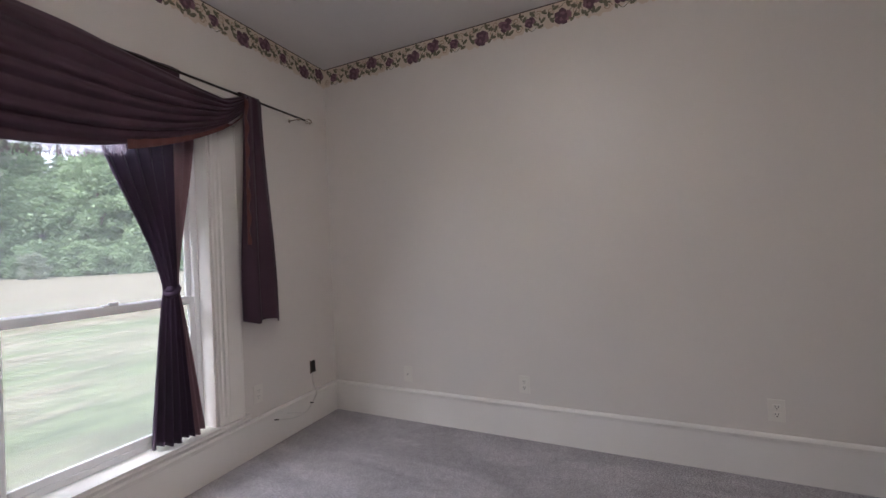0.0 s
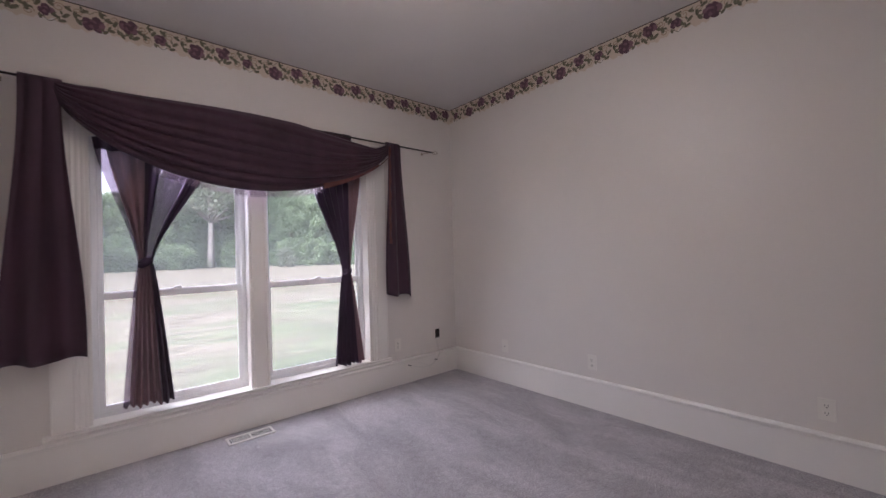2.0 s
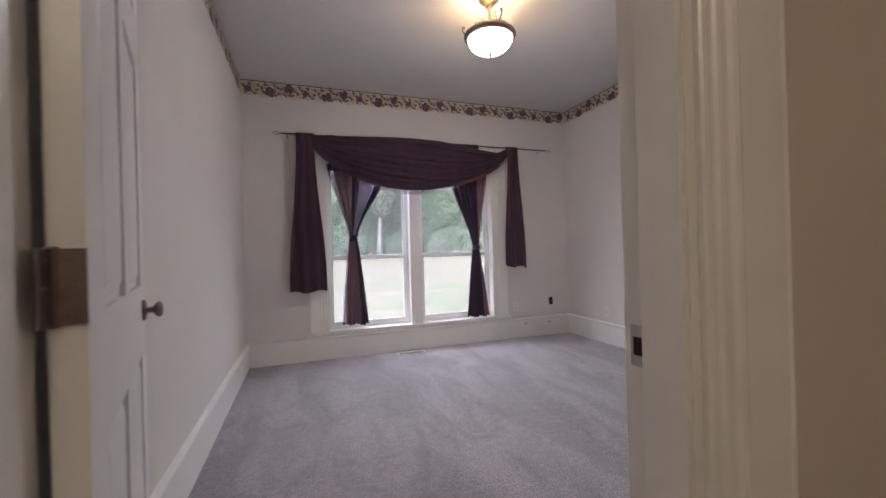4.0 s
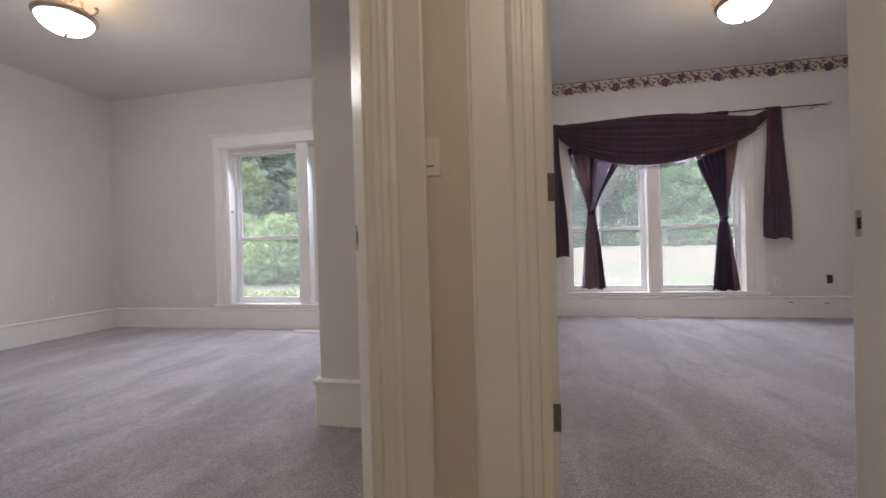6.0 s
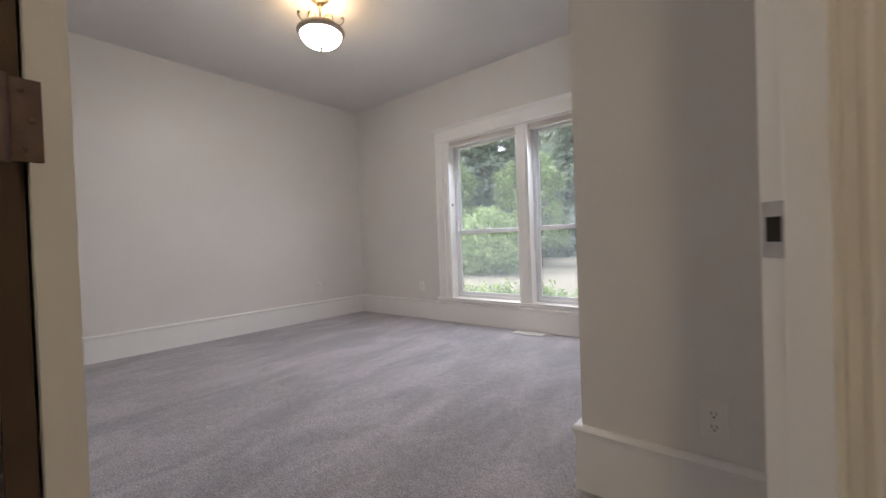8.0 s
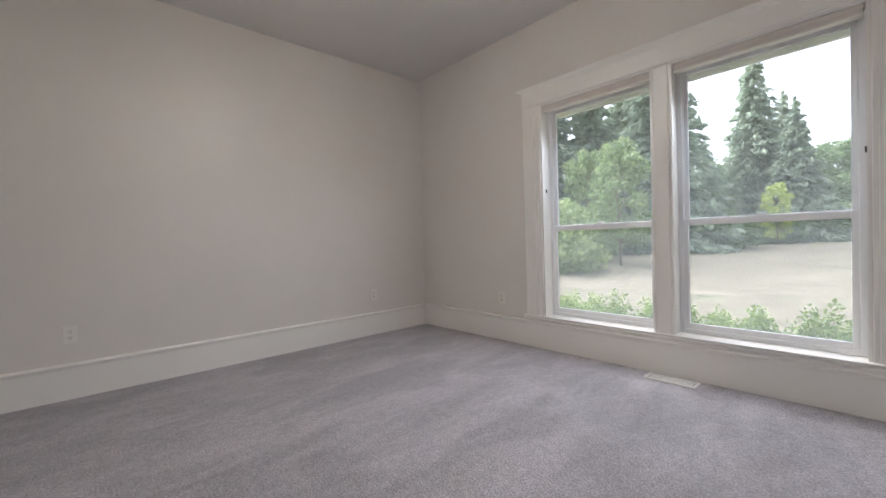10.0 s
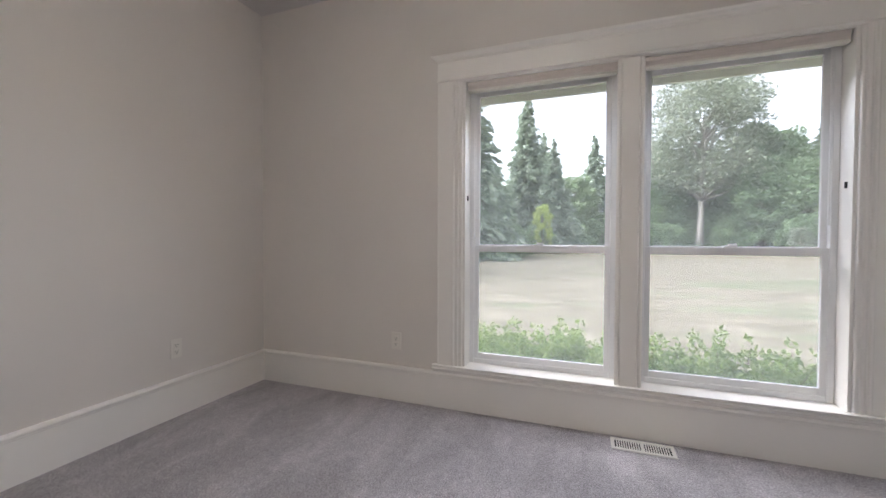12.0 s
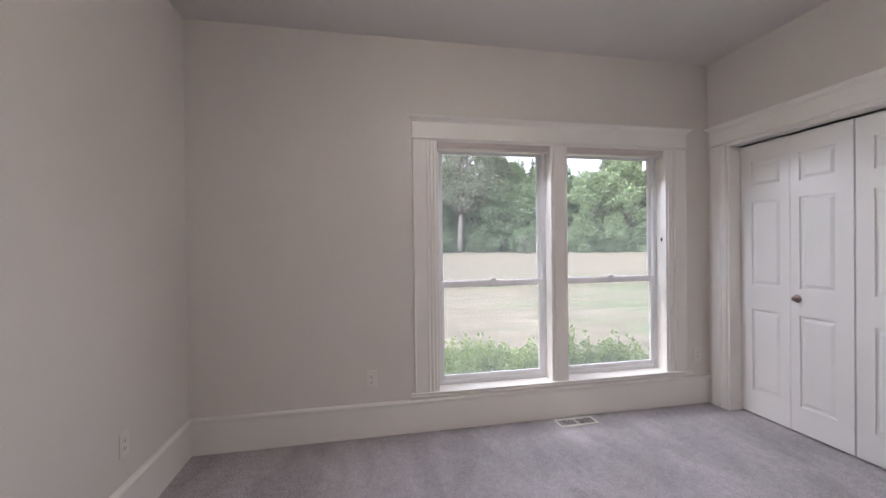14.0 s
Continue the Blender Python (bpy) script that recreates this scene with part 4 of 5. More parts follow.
def rose(bm, cx, cz, r, rnd):
    for i in range(7):
        a = 2 * math.pi * i / 7 + rnd.random()
        disc(bm, cx + 0.62 * r * math.cos(a), cz + 0.58 * r * math.sin(a), r * 0.48, 1 if i % 3 else 2, 0.0012 + 0.0001 * i, 8, 0.1, i)
    for i in range(5):
        a = 2 * math.pi * i / 5 + 0.5
        disc(bm, cx + 0.30 * r * math.cos(a), cz + 0.30 * r * math.sin(a), r * 0.30, 2 if i % 2 else 1, 0.0022 + 0.0001 * i, 7, 0.1, i)
    disc(bm, cx, cz, r * 0.20, 1, 0.0030, 7)


def border_strip(length, start):
    """A strip in its own plane: along x, hanging down from z = 0."""
    rnd = random.Random(5)
    bm = bmesh.new()
    n = max(2, int(length / 0.0105))
    top = [bm.verts.new((length * i / n, -0.0006, 0)) for i in range(n + 1)]
    low = []
    for i in range(n + 1):
        s = (length * i / n + start) / PERIOD
        h = BH - 0.012 + 0.011 * math.sin(2 * math.pi * s * 2 + 0.6) + 0.007 * math.sin(2 * math.pi * s * 9) + 0.004 * math.sin(2 * math.pi * s * 17 + 1)
        low.append(bm.verts.new((length * i / n, -0.0006, -h)))
    for i in range(n):
        bm.faces.new((top[i], low[i], low[i + 1], top[i + 1]))
    ribbon(bm, [(0, -0.004), (length, -0.004)], 0.007, 5, 0.0014)
    k0 = int(start / PERIOD) - 1
    k1 = int((start + length) / PERIOD) + 2
    for k in range(k0, k1):
        o = k * PERIOD - start

        def ok(x, pad):
            return pad < o + x < length - pad
        for x, z, r in ((0.10, -0.098, 0.050), (0.265, -0.056, 0.046), (0.425, -0.084, 0.034)):
            if ok(x, r * 1.15):
                rose(bm, o + x, z, r, rnd)
        for x, z, r, turn in ((0.185, -0.085, 0.030, 1), (0.335, -0.050, 0.026, -1), (0.20, -0.035, 0.022, -1), (0.355, -0.112, 0.024, 1), (0.475, -0.050, 0.028, 1), (0.03, -0.045, 0.022, -1)):
            if ok(x, r * 1.3):
                ribbon(bm, [(o + x + r * (1 - i / 22) * math.cos(turn * i * 0.55), z + r * (1 - i / 22) * math.sin(turn * i * 0.55)) for i in range(18)], 0.0055, 4, 0.0010)
        for x, z, r, rot in ((0.035, -0.105, 0.022, 0.6), (0.155, -0.128, 0.018, 2.4), (0.165, -0.055, 0.021, 1.0), (0.215, -0.105, 0.018, 0.2), (0.30, -0.115, 0.024, 2.2),
                             (0.32, -0.075, 0.020, 0.9), (0.39, -0.055, 0.022, 2.6), (0.40, -0.125, 0.017, 0.3), (0.462, -0.105, 0.020, 1.3), (0.505, -0.09, 0.022, 2.3), (0.06, -0.035, 0.022, 2.0), (0.235, -0.122, 0.020, 0.5), (0.135, -0.030, 0.024, 0.4), (0.20, -0.062, 0.022, 2.7), (0.345, -0.092, 0.024, 0.2), (0.37, -0.03, 0.020, 1.5), (0.44, -0.036, 0.024, 0.7), (0.49, -0.125, 0.020, 1.9), (0.02, -0.07, 0.022, 0.1), (0.275, -0.11, 0.022, 2.9), (0.18, -0.11, 0.022, 1.4), (0.515, -0.045, 0.020, 1.0)):
            if ok(x, r * 1.2):
                disc(bm, o + x, z, r, 3, 0.0016 + 0.0001 * ((k + int(x * 100)) % 3), 8, 0.0, 0, 0.48, rot)
                disc(bm, o + x + r * 0.9 * math.cos(rot + 0.5), z + r * 0.7 * math.sin(rot), r * 0.55, 3, 0.0019, 7, 0.0, 0, 0.5, rot + 1.1)
        for x, z in ((0.08, -0.030), (0.30, -0.030), (0.45, -0.13), (0.14, -0.07)):
            if ok(x, 0.04):
                ribbon(bm, [(o + x - 0.035 + 0.009 * i, z + 0.012 * math.sin(i * 0.8 + x * 20)) for i in range(9)], 0.004, 3, 0.0009)
    bmesh.ops.recalc_face_normals(bm, faces=bm.faces)
    return bm


for name, m, length, start in (("north", Matrix.Translation((AX0, 0, CEIL)), -AX0, 0.36),
                               ("east", axes((0, -1), (1, 0), (0, 0)) @ Matrix.Translation((0, 0, CEIL)), 3.585, 3.998),
                               ("west", axes((0, 1), (-1, 0), (AX0, AY0)) @ Matrix.Translation((0, 0, CEIL)), 3.585, 0.9)):
    bm = border_strip(length, start)
    bmesh.ops.transform(bm, matrix=m, verts=bm.verts)
    tagged(part("wallpaper_border", bm, None, mats=[CREAM, ROSE, ROSEMID, LEAFPRINT, SCROLL, BORDERLINE]),
           "floral wallpaper border of purple roses and green leaves on cream", "wallpaper border", kind="structure")


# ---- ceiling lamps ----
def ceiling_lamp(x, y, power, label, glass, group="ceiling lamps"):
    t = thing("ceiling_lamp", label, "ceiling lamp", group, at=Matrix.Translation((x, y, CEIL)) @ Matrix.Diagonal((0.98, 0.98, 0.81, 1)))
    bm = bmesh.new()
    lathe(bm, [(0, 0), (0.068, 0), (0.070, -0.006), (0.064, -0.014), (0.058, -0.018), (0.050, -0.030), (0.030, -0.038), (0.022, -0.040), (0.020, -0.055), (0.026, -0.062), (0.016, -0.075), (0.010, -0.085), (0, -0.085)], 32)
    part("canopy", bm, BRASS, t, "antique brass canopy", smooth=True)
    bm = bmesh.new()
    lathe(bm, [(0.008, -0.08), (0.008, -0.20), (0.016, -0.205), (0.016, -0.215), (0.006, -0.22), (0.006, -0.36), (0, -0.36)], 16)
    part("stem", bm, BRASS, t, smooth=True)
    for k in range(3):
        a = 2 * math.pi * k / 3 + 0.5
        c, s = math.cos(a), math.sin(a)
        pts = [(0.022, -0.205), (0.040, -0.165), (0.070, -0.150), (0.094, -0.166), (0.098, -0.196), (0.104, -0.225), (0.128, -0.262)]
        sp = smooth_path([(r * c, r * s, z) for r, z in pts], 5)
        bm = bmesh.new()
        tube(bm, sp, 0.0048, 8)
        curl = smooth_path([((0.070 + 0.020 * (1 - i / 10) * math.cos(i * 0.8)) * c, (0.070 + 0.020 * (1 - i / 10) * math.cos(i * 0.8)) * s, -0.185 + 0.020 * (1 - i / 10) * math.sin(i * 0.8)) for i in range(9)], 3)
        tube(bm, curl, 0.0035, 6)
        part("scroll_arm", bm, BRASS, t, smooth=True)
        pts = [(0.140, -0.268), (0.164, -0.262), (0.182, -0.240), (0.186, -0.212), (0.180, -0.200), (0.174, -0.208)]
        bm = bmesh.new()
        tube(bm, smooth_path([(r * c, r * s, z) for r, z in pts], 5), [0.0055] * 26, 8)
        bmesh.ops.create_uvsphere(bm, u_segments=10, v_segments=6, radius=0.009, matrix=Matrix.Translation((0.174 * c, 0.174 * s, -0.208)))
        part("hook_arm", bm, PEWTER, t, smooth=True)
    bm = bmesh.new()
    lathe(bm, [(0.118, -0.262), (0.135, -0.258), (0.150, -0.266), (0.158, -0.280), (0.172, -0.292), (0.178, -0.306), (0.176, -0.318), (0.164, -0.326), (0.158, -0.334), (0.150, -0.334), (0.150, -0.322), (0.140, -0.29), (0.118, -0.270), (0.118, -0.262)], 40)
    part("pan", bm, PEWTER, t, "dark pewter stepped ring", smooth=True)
    # Added disc keeps the bowl's glow from overlighting the ceiling.
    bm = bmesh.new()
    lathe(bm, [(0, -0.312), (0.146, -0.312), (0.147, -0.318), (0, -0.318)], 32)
    part("glow_stop", bm, TRIM, t, "added disc that stops the bowl's glow towards the ceiling")
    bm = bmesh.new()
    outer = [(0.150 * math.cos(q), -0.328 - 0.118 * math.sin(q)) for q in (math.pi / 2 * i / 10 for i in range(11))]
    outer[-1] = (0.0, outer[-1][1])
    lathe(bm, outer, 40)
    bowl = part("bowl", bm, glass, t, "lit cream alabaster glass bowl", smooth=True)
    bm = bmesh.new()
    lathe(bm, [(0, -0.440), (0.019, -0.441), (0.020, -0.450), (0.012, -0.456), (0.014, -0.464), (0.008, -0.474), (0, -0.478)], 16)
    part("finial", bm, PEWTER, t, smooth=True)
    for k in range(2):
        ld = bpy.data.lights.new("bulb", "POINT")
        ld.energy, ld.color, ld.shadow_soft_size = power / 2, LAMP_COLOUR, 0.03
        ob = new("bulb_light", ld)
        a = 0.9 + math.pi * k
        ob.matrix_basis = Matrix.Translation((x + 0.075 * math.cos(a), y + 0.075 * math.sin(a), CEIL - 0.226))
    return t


LAMP_COLOUR = (1.0, 0.72, 0.40)
ceiling_lamp(-1.89, -1.765, LAMP_W, "lit semi-flush ceiling lamp with a cream glass bowl", BOWL)
ceiling_lamp(-6.445, -2.705, LAMP_W, "lit semi-flush ceiling lamp with a cream glass bowl", BOWL)
# Hall lamp is unseen; form and place are assumed for the warm light.
ceiling_lamp(-3.35, -5.55, HALL_W, "unseen lit hall ceiling lamp, its form and place assumed", HALLBOWL)


# ---- outlets, switch, vents, cable ----
def outlet(m, blank=False, label="ivory duplex wall outlet with a cover plate"):
    """m maps (along, proud, up) from the plate's centre on the wall."""
    t = thing("wall_outlet", label, "wall outlet", "wall outlets")
    pl = part("cover_plate", box(-0.035, 0.035, 0.0, 0.005, -0.057, 0.057, bevel=0.002, m=m), PLASTIC, t)
    if blank:
        bm = bmesh.new()
        lathe(bm, [(0.006, 0), (0.006, 0.008), (0.003, 0.009), (0, 0.009)], 10, axis=m @ Matrix.Translation((0, 0.005, 0)) @ Matrix.Rotation(-math.pi / 2, 4, "X"))
        part("jack", bm, NICKEL, t)
    else:
        for z in (0.0195, -0.0195):
            rc = part("receptacle", box(-0.0165, 0.0165, 0.004, 0.0075, z - 0.014, z + 0.014, bevel=0.0015, m=m), PLASTIC, t)
            for x in (-0.0064, 0.0064):
                part("slot", box(x - 0.0012, x + 0.0012, 0.0072, 0.0080, z - 0.001, z + 0.008, m=m), DARK, rc)
            part("ground_hole", box(-0.0024, 0.0024, 0.0072, 0.0080, z - 0.010, z - 0.005, m=m), DARK, rc)
    return t


def on_wall(x, y, z, along, proud):
    return axes(along, proud, (x, y)) @ Matrix.Translation((0, 0, z))


outlet(on_wall(0, -1.542, 0.349, (0, -1), (-1, 0)))
outlet(on_wall(0, -2.835, 0.350, (0, -1), (-1, 0)))
outlet(on_wall(0, -0.678, 0.339, (0, -1), (-1, 0)), True, "ivory cover plate with a cable jack")
outlet(on_wall(-0.745, 0, 0.372, (1, 0), (0, -1)))
outlet(on_wall(-7.167, BY1, 0.394, (1, 0), (0, -1)))
outlet(on_wall(-4.56, BY1, 0.394, (1, 0), (0, -1)))
outlet(on_wall(BX0, -3.873, 0.412, (0, 1), (1, 0)))
outlet(on_wall(BX0, -1.60, 0.408, (0, 1), (1, 0)))
outlet(on_wall(-4.05, STUB.y, 0.345, (1, 0), (0, -1)))

sw = thing("light_switch", "ivory double rocker light switch on the hall wall", "light switch")
m = on_wall(-3.715, HALL_Y, 1.133, (1, 0), (0, -1))
part("cover_plate", box(-0.035, 0.035, 0, 0.006, -0.058, 0.058, bevel=0.002, m=m), PLASTIC, sw)
part("rocker", box(-0.0165, 0.0165, 0.005, 0.008, -0.033, 0.033, bevel=0.0012, m=m @ Matrix.Rotation(radians(3), 4, "X")), PLASTIC, sw)
# Dark bar painted on as the shadow line under the rocker.
part("rocker_shadow", box(-0.014, 0.014, 0.0085, 0.0105, -0.031, -0.028, m=m), DARK, sw)

jack = thing("wall_box", "open uncovered dark electrical box with loose wires", "electrical box")
m = on_wall(-0.253, 0, 0.408, (1, 0), (0, -1))
# Flat dark plate on the wall, standing for the box's shaded inside.
part("cutout_shade", box(-0.024, 0.024, 0.0, 0.0015, -0.044, 0.044, m=m), DARK, jack)
part("box_rim", box(-0.030, -0.022, 0.0, 0.003, -0.048, 0.048, m=m), GAP, jack)
bm = bmesh.new()
tube(bm, smooth_path([(-0.245, -0.003, 0.392), (-0.25, -0.012, 0.378), (-0.238, -0.010, 0.370)], 4), 0.003, 6)
part("wire", bm, DARK, jack)
cable = thing("loose_cable", "loose white cable drooping over the baseboard", "cable")
bm = bmesh.new()
tube(bm, smooth_path([(-0.262, -0.005, 0.362), (-0.268, -0.008, 0.30), (-0.262, -0.034, 0.225), (-0.275, -0.026, 0.18), (-0.34, -0.028, 0.125), (-0.45, -0.028, 0.112), (-0.56, -0.026, 0.14), (-0.625, -0.025, 0.160)], 6), 0.0032, 6)
part("sheath", bm, CORD, cable, smooth=True)
bm = bmesh.new()
tube(bm, smooth_path([(-0.30, -0.030, 0.155), (-0.37, -0.026, 0.112), (-0.46, -0.026, 0.145), (-0.53, -0.025, 0.168)], 6), 0.003, 6)
part("sheath", bm, CORD, cable, smooth=True)
for x, z in ((-0.625, 0.160), (-0.30, 0.155)):
    bm = bmesh.new()
    tube(bm, [(x - 0.02, -0.026, z + 0.008), (x + 0.012, -0.027, z - 0.003)], 0.0042, 6)
    part("plug_end", bm, DARK, cable)


def floor_vent(x0, x1, y0, y1):
    t = thing("floor_vent", "ivory metal floor register with louvre slats", "floor vent", "floor registers")
    bm = bmesh.new()
    h = 0.008
    for q in ((x0, x1, y0, y0 + 0.018), (x0, x1, y1 - 0.018, y1), (x0, x0 + 0.018, y0 + 0.018, y1 - 0.018), (x1 - 0.018, x1, y0 + 0.018, y1 - 0.018), ((x0 + x1) / 2 - 0.006, (x0 + x1) / 2 + 0.006, y0 + 0.018, y1 - 0.018)):
        slab(bm, *q, 0.0, h, bevel=0.002)
    part("frame", bm, PLASTIC, t)
    part("well", box(x0 + 0.016, x1 - 0.016, y0 + 0.016, y1 - 0.016, 0.0, 0.002), DARK, t)
    n = 22
    for i in range(n):
        x = x0 + 0.024 + (x1 - x0 - 0.048) * (i + 0.5) / n
        m = Matrix.Translation((x, 0, 0.0045)) @ Matrix.Rotation(radians(32), 4, "Y")
        part("slat", box(-0.0035, 0.0035, y0 + 0.016, y1 - 0.016, -0.0008, 0.0008, m=m), PLASTIC, t)


floor_vent(-2.222, -1.925, -0.212, -0.090)
floor_vent(-5.852, -5.552, -1.086, -0.966)


# ---- outdoors ----
def ground_z(x, y):
    d = max(0.0, math.hypot(x + 4, y) - 5)
    return GROUND + 0.0115 * min(d, 90) + 0.05 * math.sin(x * 0.21) * math.sin(y * 0.17) * min(1, d / 8)


bm = bmesh.new()
steps = [-400, -250, -150, -100, -75, -60, -50, -42, -36, -30, -25, -21, -17, -14, -11, -9, -7, -5, -3, -1, 1, 3, 5, 7, 9, 12, 15, 18, 22, 26, 30, 35, 40, 46, 52, 60, 70, 85, 110, 160, 250, 400]
grid = [[bm.verts.new((x, y, ground_z(x, y))) for y in steps] for x in steps]
for i in range(len(steps) - 1):
    for j in range(len(steps) - 1):
        bm.faces.new((grid[i][j], grid[i + 1][j], grid[i + 1][j + 1], grid[i][j + 1]))
tagged(part("ground", bm, GRASS, smooth=True), "mown straw-coloured dry lawn with green patches", "lawn", kind="structure")


def eave(x0, x1, y0, h, label):
    t = tagged(new("eave"), label, "eave", kind="structure")
    k = int((x1 - x0) / 0.2)
    for i in range(k):
        a = x0 + (x1 - x0) * i / k
        part("soffit_panel", box(a + 0.011, a + (x1 - x0) / k - 0.011, y0, y0 + 0.57, h, h + 0.01), SIDING, t)
    part("soffit_backing", box(x0, x1, y0, y0 + 0.57, h + 0.037, h + 0.047), SIDING, t)
    part("fascia", box(x0, x1, y0 + 0.572, y0 + 0.60, h - 0.045, 2.40, bevel=0.004), SIDING, t)
    part("roof_edge", box(x0, x1, y0, y0 + 0.66, 2.41, 2.45), BARK, t)


eave(-8.9, AX0 - 0.12, BY1 + 0.155, 2.185, "pale vinyl soffit and fascia under the roof edge")
eave(AX0 - 0.1, 0.6, 0.155, 2.265, "pale vinyl soffit and fascia under the roof edge")

rng = np.random.default_rng(7)


def leaf_mesh(name, centres, size, flat=0.0, aspect=1.0, droop=None):
    """Small folded leaves or sprays, one at each centre, facing anywhere."""
    n = len(centres)
    a = rng.normal(size=(n, 3))
    if droop is not None:
        a = droop + 0.45 * a
    a /= np.linalg.norm(a, axis=1)[:, None]
    b = rng.normal(size=(n, 3))
    b[:, 2] *= 1 - flat
    b -= a * np.sum(a * b, axis=1)[:, None]
    b /= np.linalg.norm(b, axis=1)[:, None] + 1e-9
    s = size * (0.6 + 0.8 * rng.random((n, 1)))
    c = np.cross(a, b)
    v = np.empty((n, 4, 3))
    v[:, 0] = centres - a * s * aspect * 0.5
    v[:, 1] = centres + b * s * 0.42 + c * s * 0.10
    v[:, 2] = centres + a * s * aspect * 0.5
    v[:, 3] = centres - b * s * 0.42 + c * s * 0.10
    me = bpy.data.meshes.new(name)
    idx = np.arange(n * 4).reshape(n, 4)
    me.from_pydata(v.reshape(-1, 3).tolist(), [], idx.tolist())
    return me


def foliage(name, me, mat, parent, label=""):
    me.materials.append(mat)
    ob = new(name, me)
    ob.parent = parent
    if label:
        ob["label"] = label
    return ob


def clump_points(clumps, n):
    """Points spread over the skins of uneven clumps (x, y, z, rx, rz)."""
    w = np.array([c[3] * c[3] for c in clumps])
    pick = rng.choice(len(clumps), n, p=w / w.sum())
    d = rng.normal(size=(n, 3))
    d /= np.linalg.norm(d, axis=1)[:, None]
    r = 0.45 + 0.62 * rng.random((n, 1)) ** 0.6
    c = np.array(clumps)[pick]
    return c[:, :3] + d * r * np.stack((c[:, 3], c[:, 3], c[:, 4]), axis=1)


def broadleaf(name, label, height, width, mat, leaf, count, trunk=0.25, bare=0.12, bark=None, clumps=26, lean=0.0, open_crown=1.0):
    t = thing(name, label, "tree", "trees round the lawn")
    r = random.Random(int(height * 10 + width))
    bm = bmesh.new()
    top = height * 0.8
    pts = [(lean * (i / 7) ** 2 + 0.05 * math.sin(i), 0.05 * math.cos(i * 1.7), top * i / 7 - 0.3) for i in range(8)]
    tube(bm, pts, [trunk * (1.25 if i == 0 else 1 - 0.11 * i) for i in range(8)], 8)
    cl = []
    for i in range(clumps):
        h = lerp(bare, 0.95, (i + 0.5) / clumps)
        reach = width / 2 * math.sin(math.pi * min(0.97, max(0.12, (h - bare) / (1 - bare) * 0.8 + 0.18))) ** 0.7
        a = i * 2.399 + r.random()
        d = reach * (0.45 + 0.4 * r.random())
        size = width * (0.10 + 0.10 * r.random()) * open_crown
        x, y, z = d * math.cos(a) + lean * h, d * math.sin(a), h * height
        cl.append((x, y, z, size * 1.15, size * 0.85))
        zb = max(height * bare * 0.8, z - 0.22 * height - 0.2 * r.random())
        if i % 2 == 0:
            k = min(1, max(0, zb / top)) * 7
            bx, by = pts[int(min(7, k))][0], pts[int(min(7, k))][1]
            tube(bm, [(bx, by, min(zb, top)), (lerp(bx, x, 0.5), lerp(by, y, 0.5), lerp(zb, z, 0.45)), (x, y, z)], [trunk * 0.42, trunk * 0.25, trunk * 0.08], 6)
    part("trunk", bm, bark or BARK, t, smooth=True)
    foliage("crown", leaf_mesh("crown", clump_points(cl, count), leaf), mat, t)
    return t


def conifer(name, label, height, width, mat, count):
    t = thing(name, label, "tree", "trees round the lawn")
    bm = bmesh.new()
    tube(bm, [(0, 0, -0.3), (0.03, 0, height * 0.5), (0, 0, height * 0.97)], [height * 0.017, height * 0.010, 0.02], 8)
    part("trunk", bm, BARK, t, smooth=True)
    r = random.Random(int(height * 7))
    centres, lean = [], []
    boughs = int(count / 26)
    for i in range(boughs):
        f = (i + r.random()) / boughs
        f = 1 - (1 - f) ** 0.62
        z = height * (0.03 + 0.95 * f)
        a = r.random() * 2 * math.pi
        ln = width / 2 * (1 - f) ** 1.0 * (0.5 + 0.62 * r.random()) + 0.12
        lift = 0.10 - 0.50 * (1 - f) * r.random()
        for q in range(max(8, int(34 * (1.15 - f)))):
            s = 0.08 + 0.92 * r.random() ** 0.7
            side = (r.random() - 0.5) * 0.75 * ln * (1.15 - 0.95 * s)
            x = s * ln * math.cos(a) - side * math.sin(a)
            y = s * ln * math.sin(a) + side * math.cos(a)
            centres.append((x, y, z + lift * ln * s - 0.16 * ln * s * s - abs(side) * 0.4 + (r.random() - 0.5) * 0.22))
            lean.append((math.cos(a), math.sin(a), -0.6))
    foliage("crown", leaf_mesh("crown", np.array(centres), 0.30, 0.5, 2.0, np.array(lean)), mat, t)
    return t


def plant(t, x, y, scale=1.0, turn=0.0, tall=1.0, copy=True):
    m = Matrix.Translation((x, y, ground_z(x, y))) @ Matrix.Rotation(turn, 4, "Z") @ Matrix.Diagonal((scale, scale, scale * tall, 1))
    if copy:
        return copy_thing(t, m)
    t.matrix_basis = m
    return t


cottonwood = broadleaf("cottonwood_tree", "tall silvery broadleaf tree with a pale bare trunk", 17.5, 12.5, COTTON, 0.26, 24000, 0.34, 0.33, PALEBARK, 54, 0.8, 1.0)
plant(cottonwood, 9.2, 63.7, 1.45, 0.4, copy=False)
oak = broadleaf("broadleaf_tree", "dense green broadleaf tree at the lawn's edge", 12, 9, LEAF, 0.30, 17000, 0.25, 0.04, clumps=72, open_crown=0.66)
plant(oak, 15.5, 60, 1.0, 0, copy=False)
maple = broadleaf("broadleaf_tree", "rounded green broadleaf tree at the lawn's edge", 10, 10, LEAF, 0.30, 17000, 0.25, 0.03, clumps=64, open_crown=0.64)
plant(maple, 1.0, 66, 1.0, 0, copy=False)
sapling = broadleaf("young_maple_tree", "slim bright green young maple on the lawn", 5.6, 3.0, LEAFPALE, 0.16, 3600, 0.06, 0.22, clumps=30, open_crown=0.85)
plant(sapling, -12.4, 13.4, 1.0, 0, copy=False)
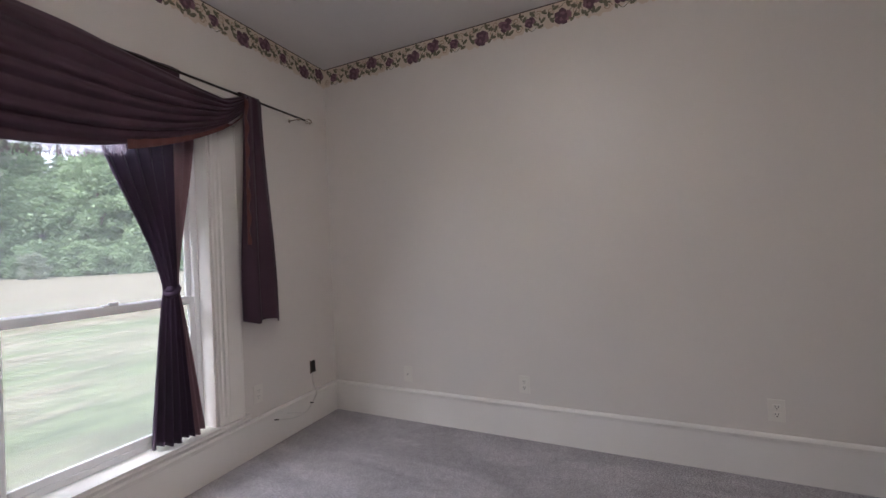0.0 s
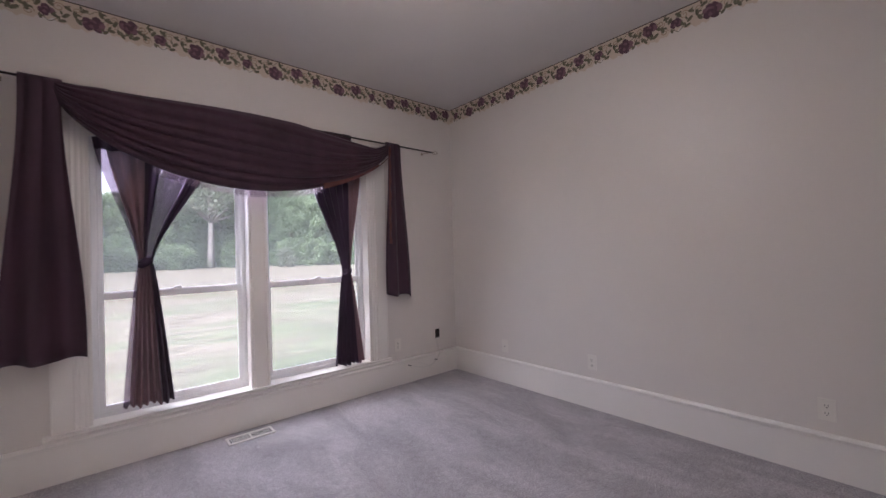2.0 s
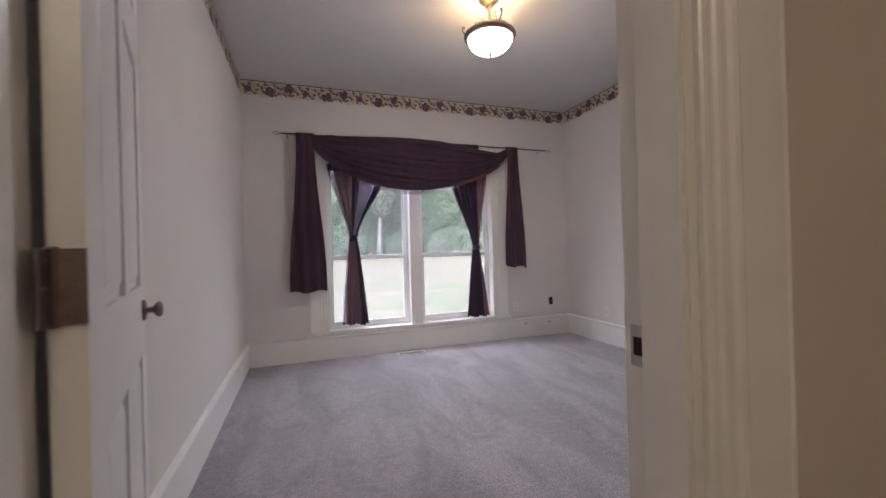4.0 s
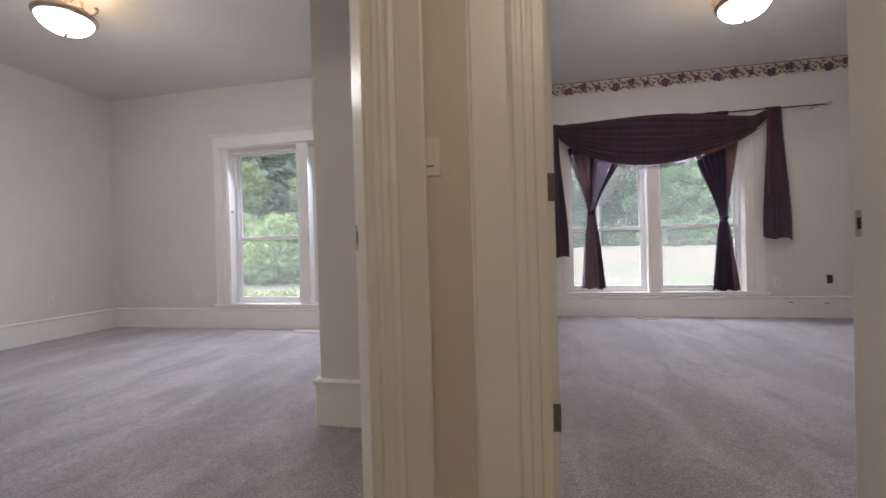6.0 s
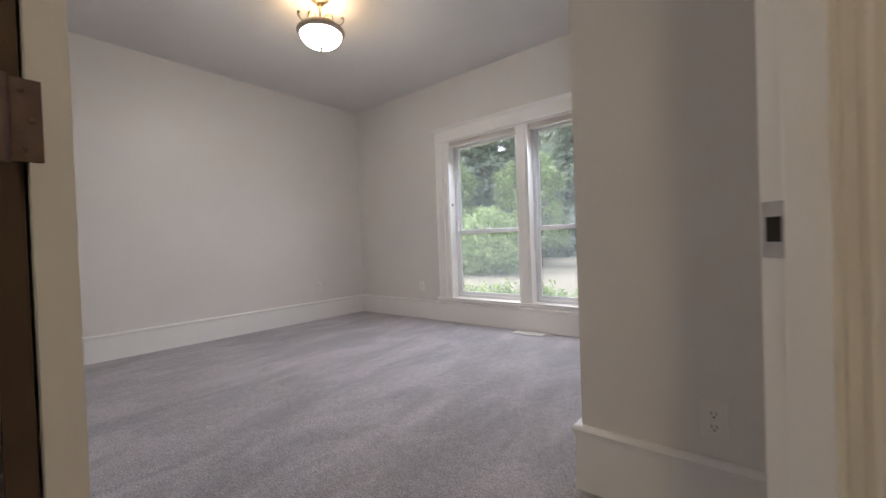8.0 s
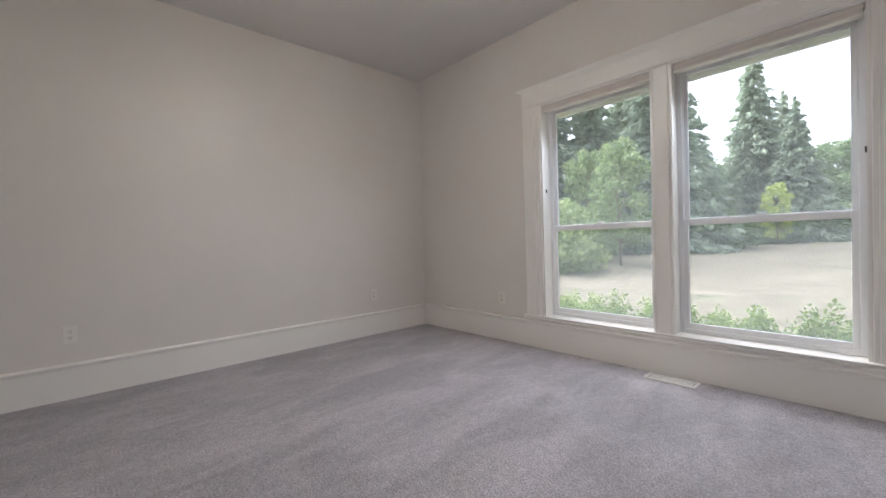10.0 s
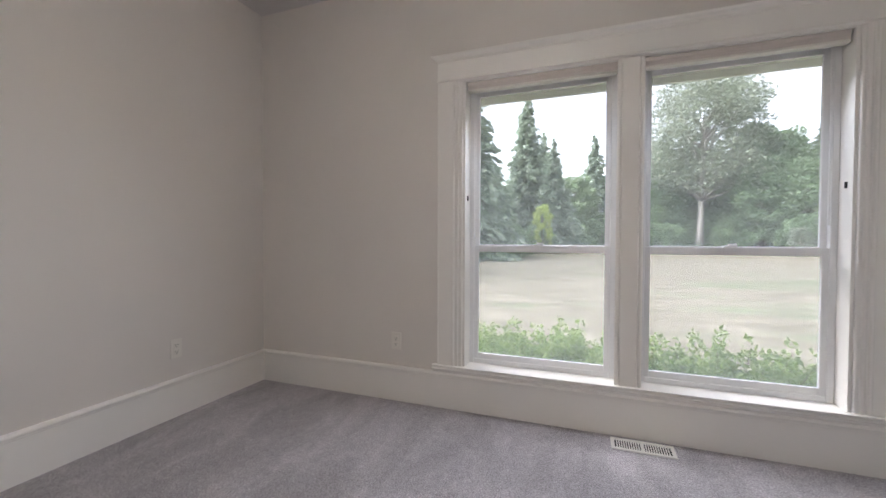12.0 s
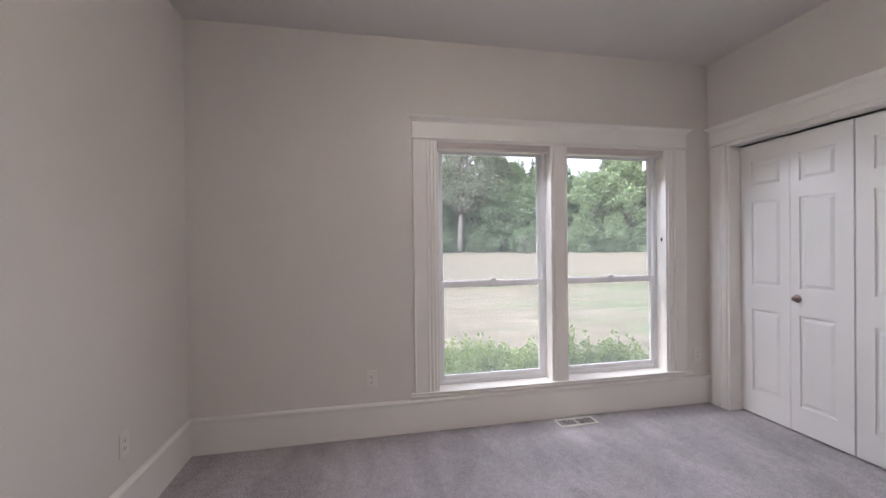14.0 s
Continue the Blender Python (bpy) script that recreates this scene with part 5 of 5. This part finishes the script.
brightling = broadleaf("young_maple_tree", "slender yellow-green young tree at the far lawn edge", 4.6, 2.2, LEAFYELLOW, 0.15, 2600, 0.05, 0.12, clumps=24, open_crown=0.85)
plant(brightling, -10.0, 34.2, 1.0, 0.7, copy=False)
bush = broadleaf("wild_bush", "low tangled green bush below the tree line", 3.2, 5.0, LEAF, 0.22, 6500, 0.06, 0.0, clumps=40, open_crown=0.72)
plant(bush, 5, 60, 1.0, 0, copy=False)
greenbush = broadleaf("wild_bush", "dense fresh green bush beside the lawn", 3.0, 4.6, LEAFPALE, 0.21, 4600, 0.05, 0.0, clumps=24)
plant(greenbush, -13.4, 9.6, 0.8, 0.3, copy=False)
palebush = broadleaf("pale_bush", "small pale yellow-green bush at the field edge", 2.6, 2.6, COTTON, 0.2, 1500, 0.05, 0.02, clumps=14)
plant(palebush, 15.6, 50, 1.0, 0, copy=False)
fir = conifer("fir_tree", "tall dark green fir tree", 17, 10.0, NEEDLE, 19000)
plant(fir, -14.8, 24.5, 1.0, 0, copy=False)
spruce = conifer("fir_tree", "slender dark green fir tree", 14, 8.0, NEEDLE, 15000)
plant(spruce, -18.5, 23, 1.0, 1, copy=False)

for t, x, y, s, a, tall in (
        (fir, -22, 21, 1.1, 1.0, 1.0), (fir, -12.6, 42, 0.95, 2.0, 1.05), (spruce, -16.5, 30, 1.2, 0.4, 1.0), (fir, -26, 14, 1.1, 3, 1), (spruce, -28, 20, 1.3, 2, 1),
        (fir, -20, 32, 1.1, 0.2, 1), (spruce, -9.5, 40, 0.8, 1, 1), (spruce, -5.2, 62, 0.95, 2, 1.0), (fir, 1.2, 74, 0.8, 1, 1), (spruce, 4.5, 74, 1.0, 1, 1.0),
        (spruce, 24, 66, 1.15, 0.5, 1), (fir, 34, 58, 1.0, 2.2, 1), (fir, 46, 50, 1.05, 1.2, 1), (spruce, 40, 55, 1.2, 0.1, 1), (fir, 18, 72, 1.0, 2.5, 1.1), (spruce, 29, 64, 1.1, 2.8, 1), (spruce, -12, 54, 0.9, 1, 1), (fir, 56, 42, 1.1, 0.7, 1), (spruce, -33, 9, 1.2, 0.6, 1), (fir, -36, 16, 1.2, 0.6, 1),
        (oak, -8.0, 58, 0.75, 1, 0.9), (oak, -3.0, 64, 0.8, 2, 0.85), (maple, 4.5, 68, 0.9, 3, 0.95), (oak, 12.5, 68, 1.0, 1.4, 1.1), (maple, 19.5, 59, 1.0, 0.7, 1.05), (oak, 23.5, 56, 1.0, 2.6, 1.15),
        (maple, 28, 53, 1.05, 1.9, 1.1), (oak, 32.5, 50, 1.0, 0.3, 1.2), (maple, 37, 47, 1.0, 2.1, 1.2), (oak, 42, 44, 1.0, 1.1, 1.1), (maple, 47, 40, 1.1, 0.1, 1.1), (oak, 52, 36, 1.1, 1.7, 1.1), (maple, 58, 31, 1.2, 2.9, 1.1), (oak, 62, 24, 1.2, 0.5, 1.1),
        (maple, -13.5, 46, 0.7, 0.4, 0.9), (oak, -17, 38, 0.8, 0.9, 0.9), (maple, -21, 27, 0.6, 1, 1), (oak, -25, 17.5, 0.6, 2, 1), (maple, -30, 12, 0.7, 2, 1),
        (maple, 26, 62, 1.2, 0.6, 1.2), (oak, 36, 54, 1.2, 1.6, 1.25), (maple, 45, 47, 1.2, 2.6, 1.2), (oak, 17, 66, 1.15, 2.2, 1.2), (oak, 8, 72, 1.0, 0.6, 1.0), (maple, 5.5, 73, 1.1, 0.9, 1.1), (oak, 11.5, 74, 1.15, 2.9, 1.1), (maple, 15, 73, 1.2, 1.4, 1.1), (maple, 9.8, 70, 1.0, 0.2, 1.0), (oak, 20.5, 68, 1.2, 0.2, 1.1), (bush, 6.8, 67, 1.1, 2.1, 1.2), (bush, 11.2, 66.5, 1.2, 1.3, 1.2),
        (greenbush, -15.8, 10.8, 0.9, 1.3, 1.1), (greenbush, -14.6, 14.6, 0.8, 2.3, 1.0), (greenbush, -17.8, 7.5, 0.9, 0.6, 1.1), (greenbush, -17, 19, 0.9, 2.6, 1.1), (sapling, -17.2, 10.2, 0.8, 1.5, 1.05), (bush, -18, 13, 0.8, 0.8, 1.1), (sapling, -19.5, 16, 1.1, 0.8, 1.0),
        (sapling, -16.0, 17.5, 1.05, 2.2, 1.0),
        (bush, -7, 56, 1.0, 1, 1), (bush, -2, 60, 1.1, 2, 0.9), (bush, 1.5, 62, 1.0, 3, 1), (bush, 9, 66, 1.1, 0.4, 1), (bush, 12.5, 61, 1.0, 0.8, 1.1), (bush, 17.5, 56, 1.0, 1.5, 1), (bush, 21, 53.5, 1.1, 2.5, 1), (bush, 25, 51, 1.1, 0.2, 1.1),
        (bush, 29, 48.5, 1.1, 1.2, 1.1), (bush, 33, 46, 1.2, 2.2, 1), (bush, 38, 43, 1.1, 0.2, 1.1), (bush, 43, 39.5, 1.1, 2, 1), (bush, 48, 36, 1.2, 1, 1), (bush, 53, 31.5, 1.2, 0, 1.1),
        (bush, -12, 27, 0.9, 0.7, 0.8), (bush, -16, 21.5, 0.8, 1.7, 0.9), (bush, -20, 18.5, 0.9, 2.2, 1), (bush, -24, 14.5, 0.9, 0.1, 1), (bush, -10.5, 36, 0.8, 0.1, 0.9), (bush, -11, 44, 0.9, 1.1, 1), (bush, -28, 10, 1, 2, 1), (bush, -9, 50, 0.9, 1, 1)):
    plant(t, x, y, s * (1.3 if x < 8 and y > 45 else 1.08), a, tall)


def garden_shrub(kind_seed, height, width):
    t = thing("garden_shrub", "leafy bright green shrub close under the window", "shrub", "shrubs under the window")
    r = random.Random(kind_seed)
    bm = bmesh.new()
    cl = []
    for i in range(38):
        a, lean = r.random() * 6.28, 0.10 + 0.48 * r.random() ** 0.7
        h = height * (0.70 + 0.30 * r.random() ** 2.2)
        x, y = lean * width * math.cos(a), lean * width * math.sin(a)
        tube(bm, [(x * 0.1, y * 0.1, 0), (x * 0.6, y * 0.6, h * 0.55), (x, y, h)], [0.008, 0.006, 0.002], 5)
        for k in range(5):
            q = 0.35 + 0.65 * k / 4
            cl.append((x * q, y * q, h * (0.25 + 0.75 * q), 0.085 * (1.25 - 0.6 * q), 0.10))
    part("stems", bm, BARK, t)
    foliage("leaves", leaf_mesh("leaves", clump_points(cl, 11000), 0.027, 0.3, 1.6), SHRUB, t)
    return t


first = garden_shrub(3, 0.83, 0.85)
second = garden_shrub(9, 0.78, 0.95)
first.matrix_basis = Matrix.Translation((-5.05, -0.02, GROUND))
second.matrix_basis = Matrix.Translation((-5.75, 0.05, GROUND))
for t, x, y, a, s in ((first, -6.35, 0.0, 1.2, 0.98), (second, -6.95, 0.08, 2.0, 1.0), (first, -7.6, 0.05, 2.8, 0.95), (second, -8.25, 0.1, 0.7, 0.95), (second, -4.45, 0.0, 4.0, 0.95),
                      (first, -8.9, 0.2, 4.0, 0.9), (second, -5.4, 0.42, 5.0, 0.88), (first, -6.1, 0.45, 3.3, 0.86), (first, -7.3, 0.5, 0.3, 0.85), (second, -9.6, 0.3, 0.1, 1.0)):
    copy_thing(t, Matrix.Translation((x, y, GROUND)) @ Matrix.Rotation(a, 4, "Z") @ Matrix.Scale(s, 4))
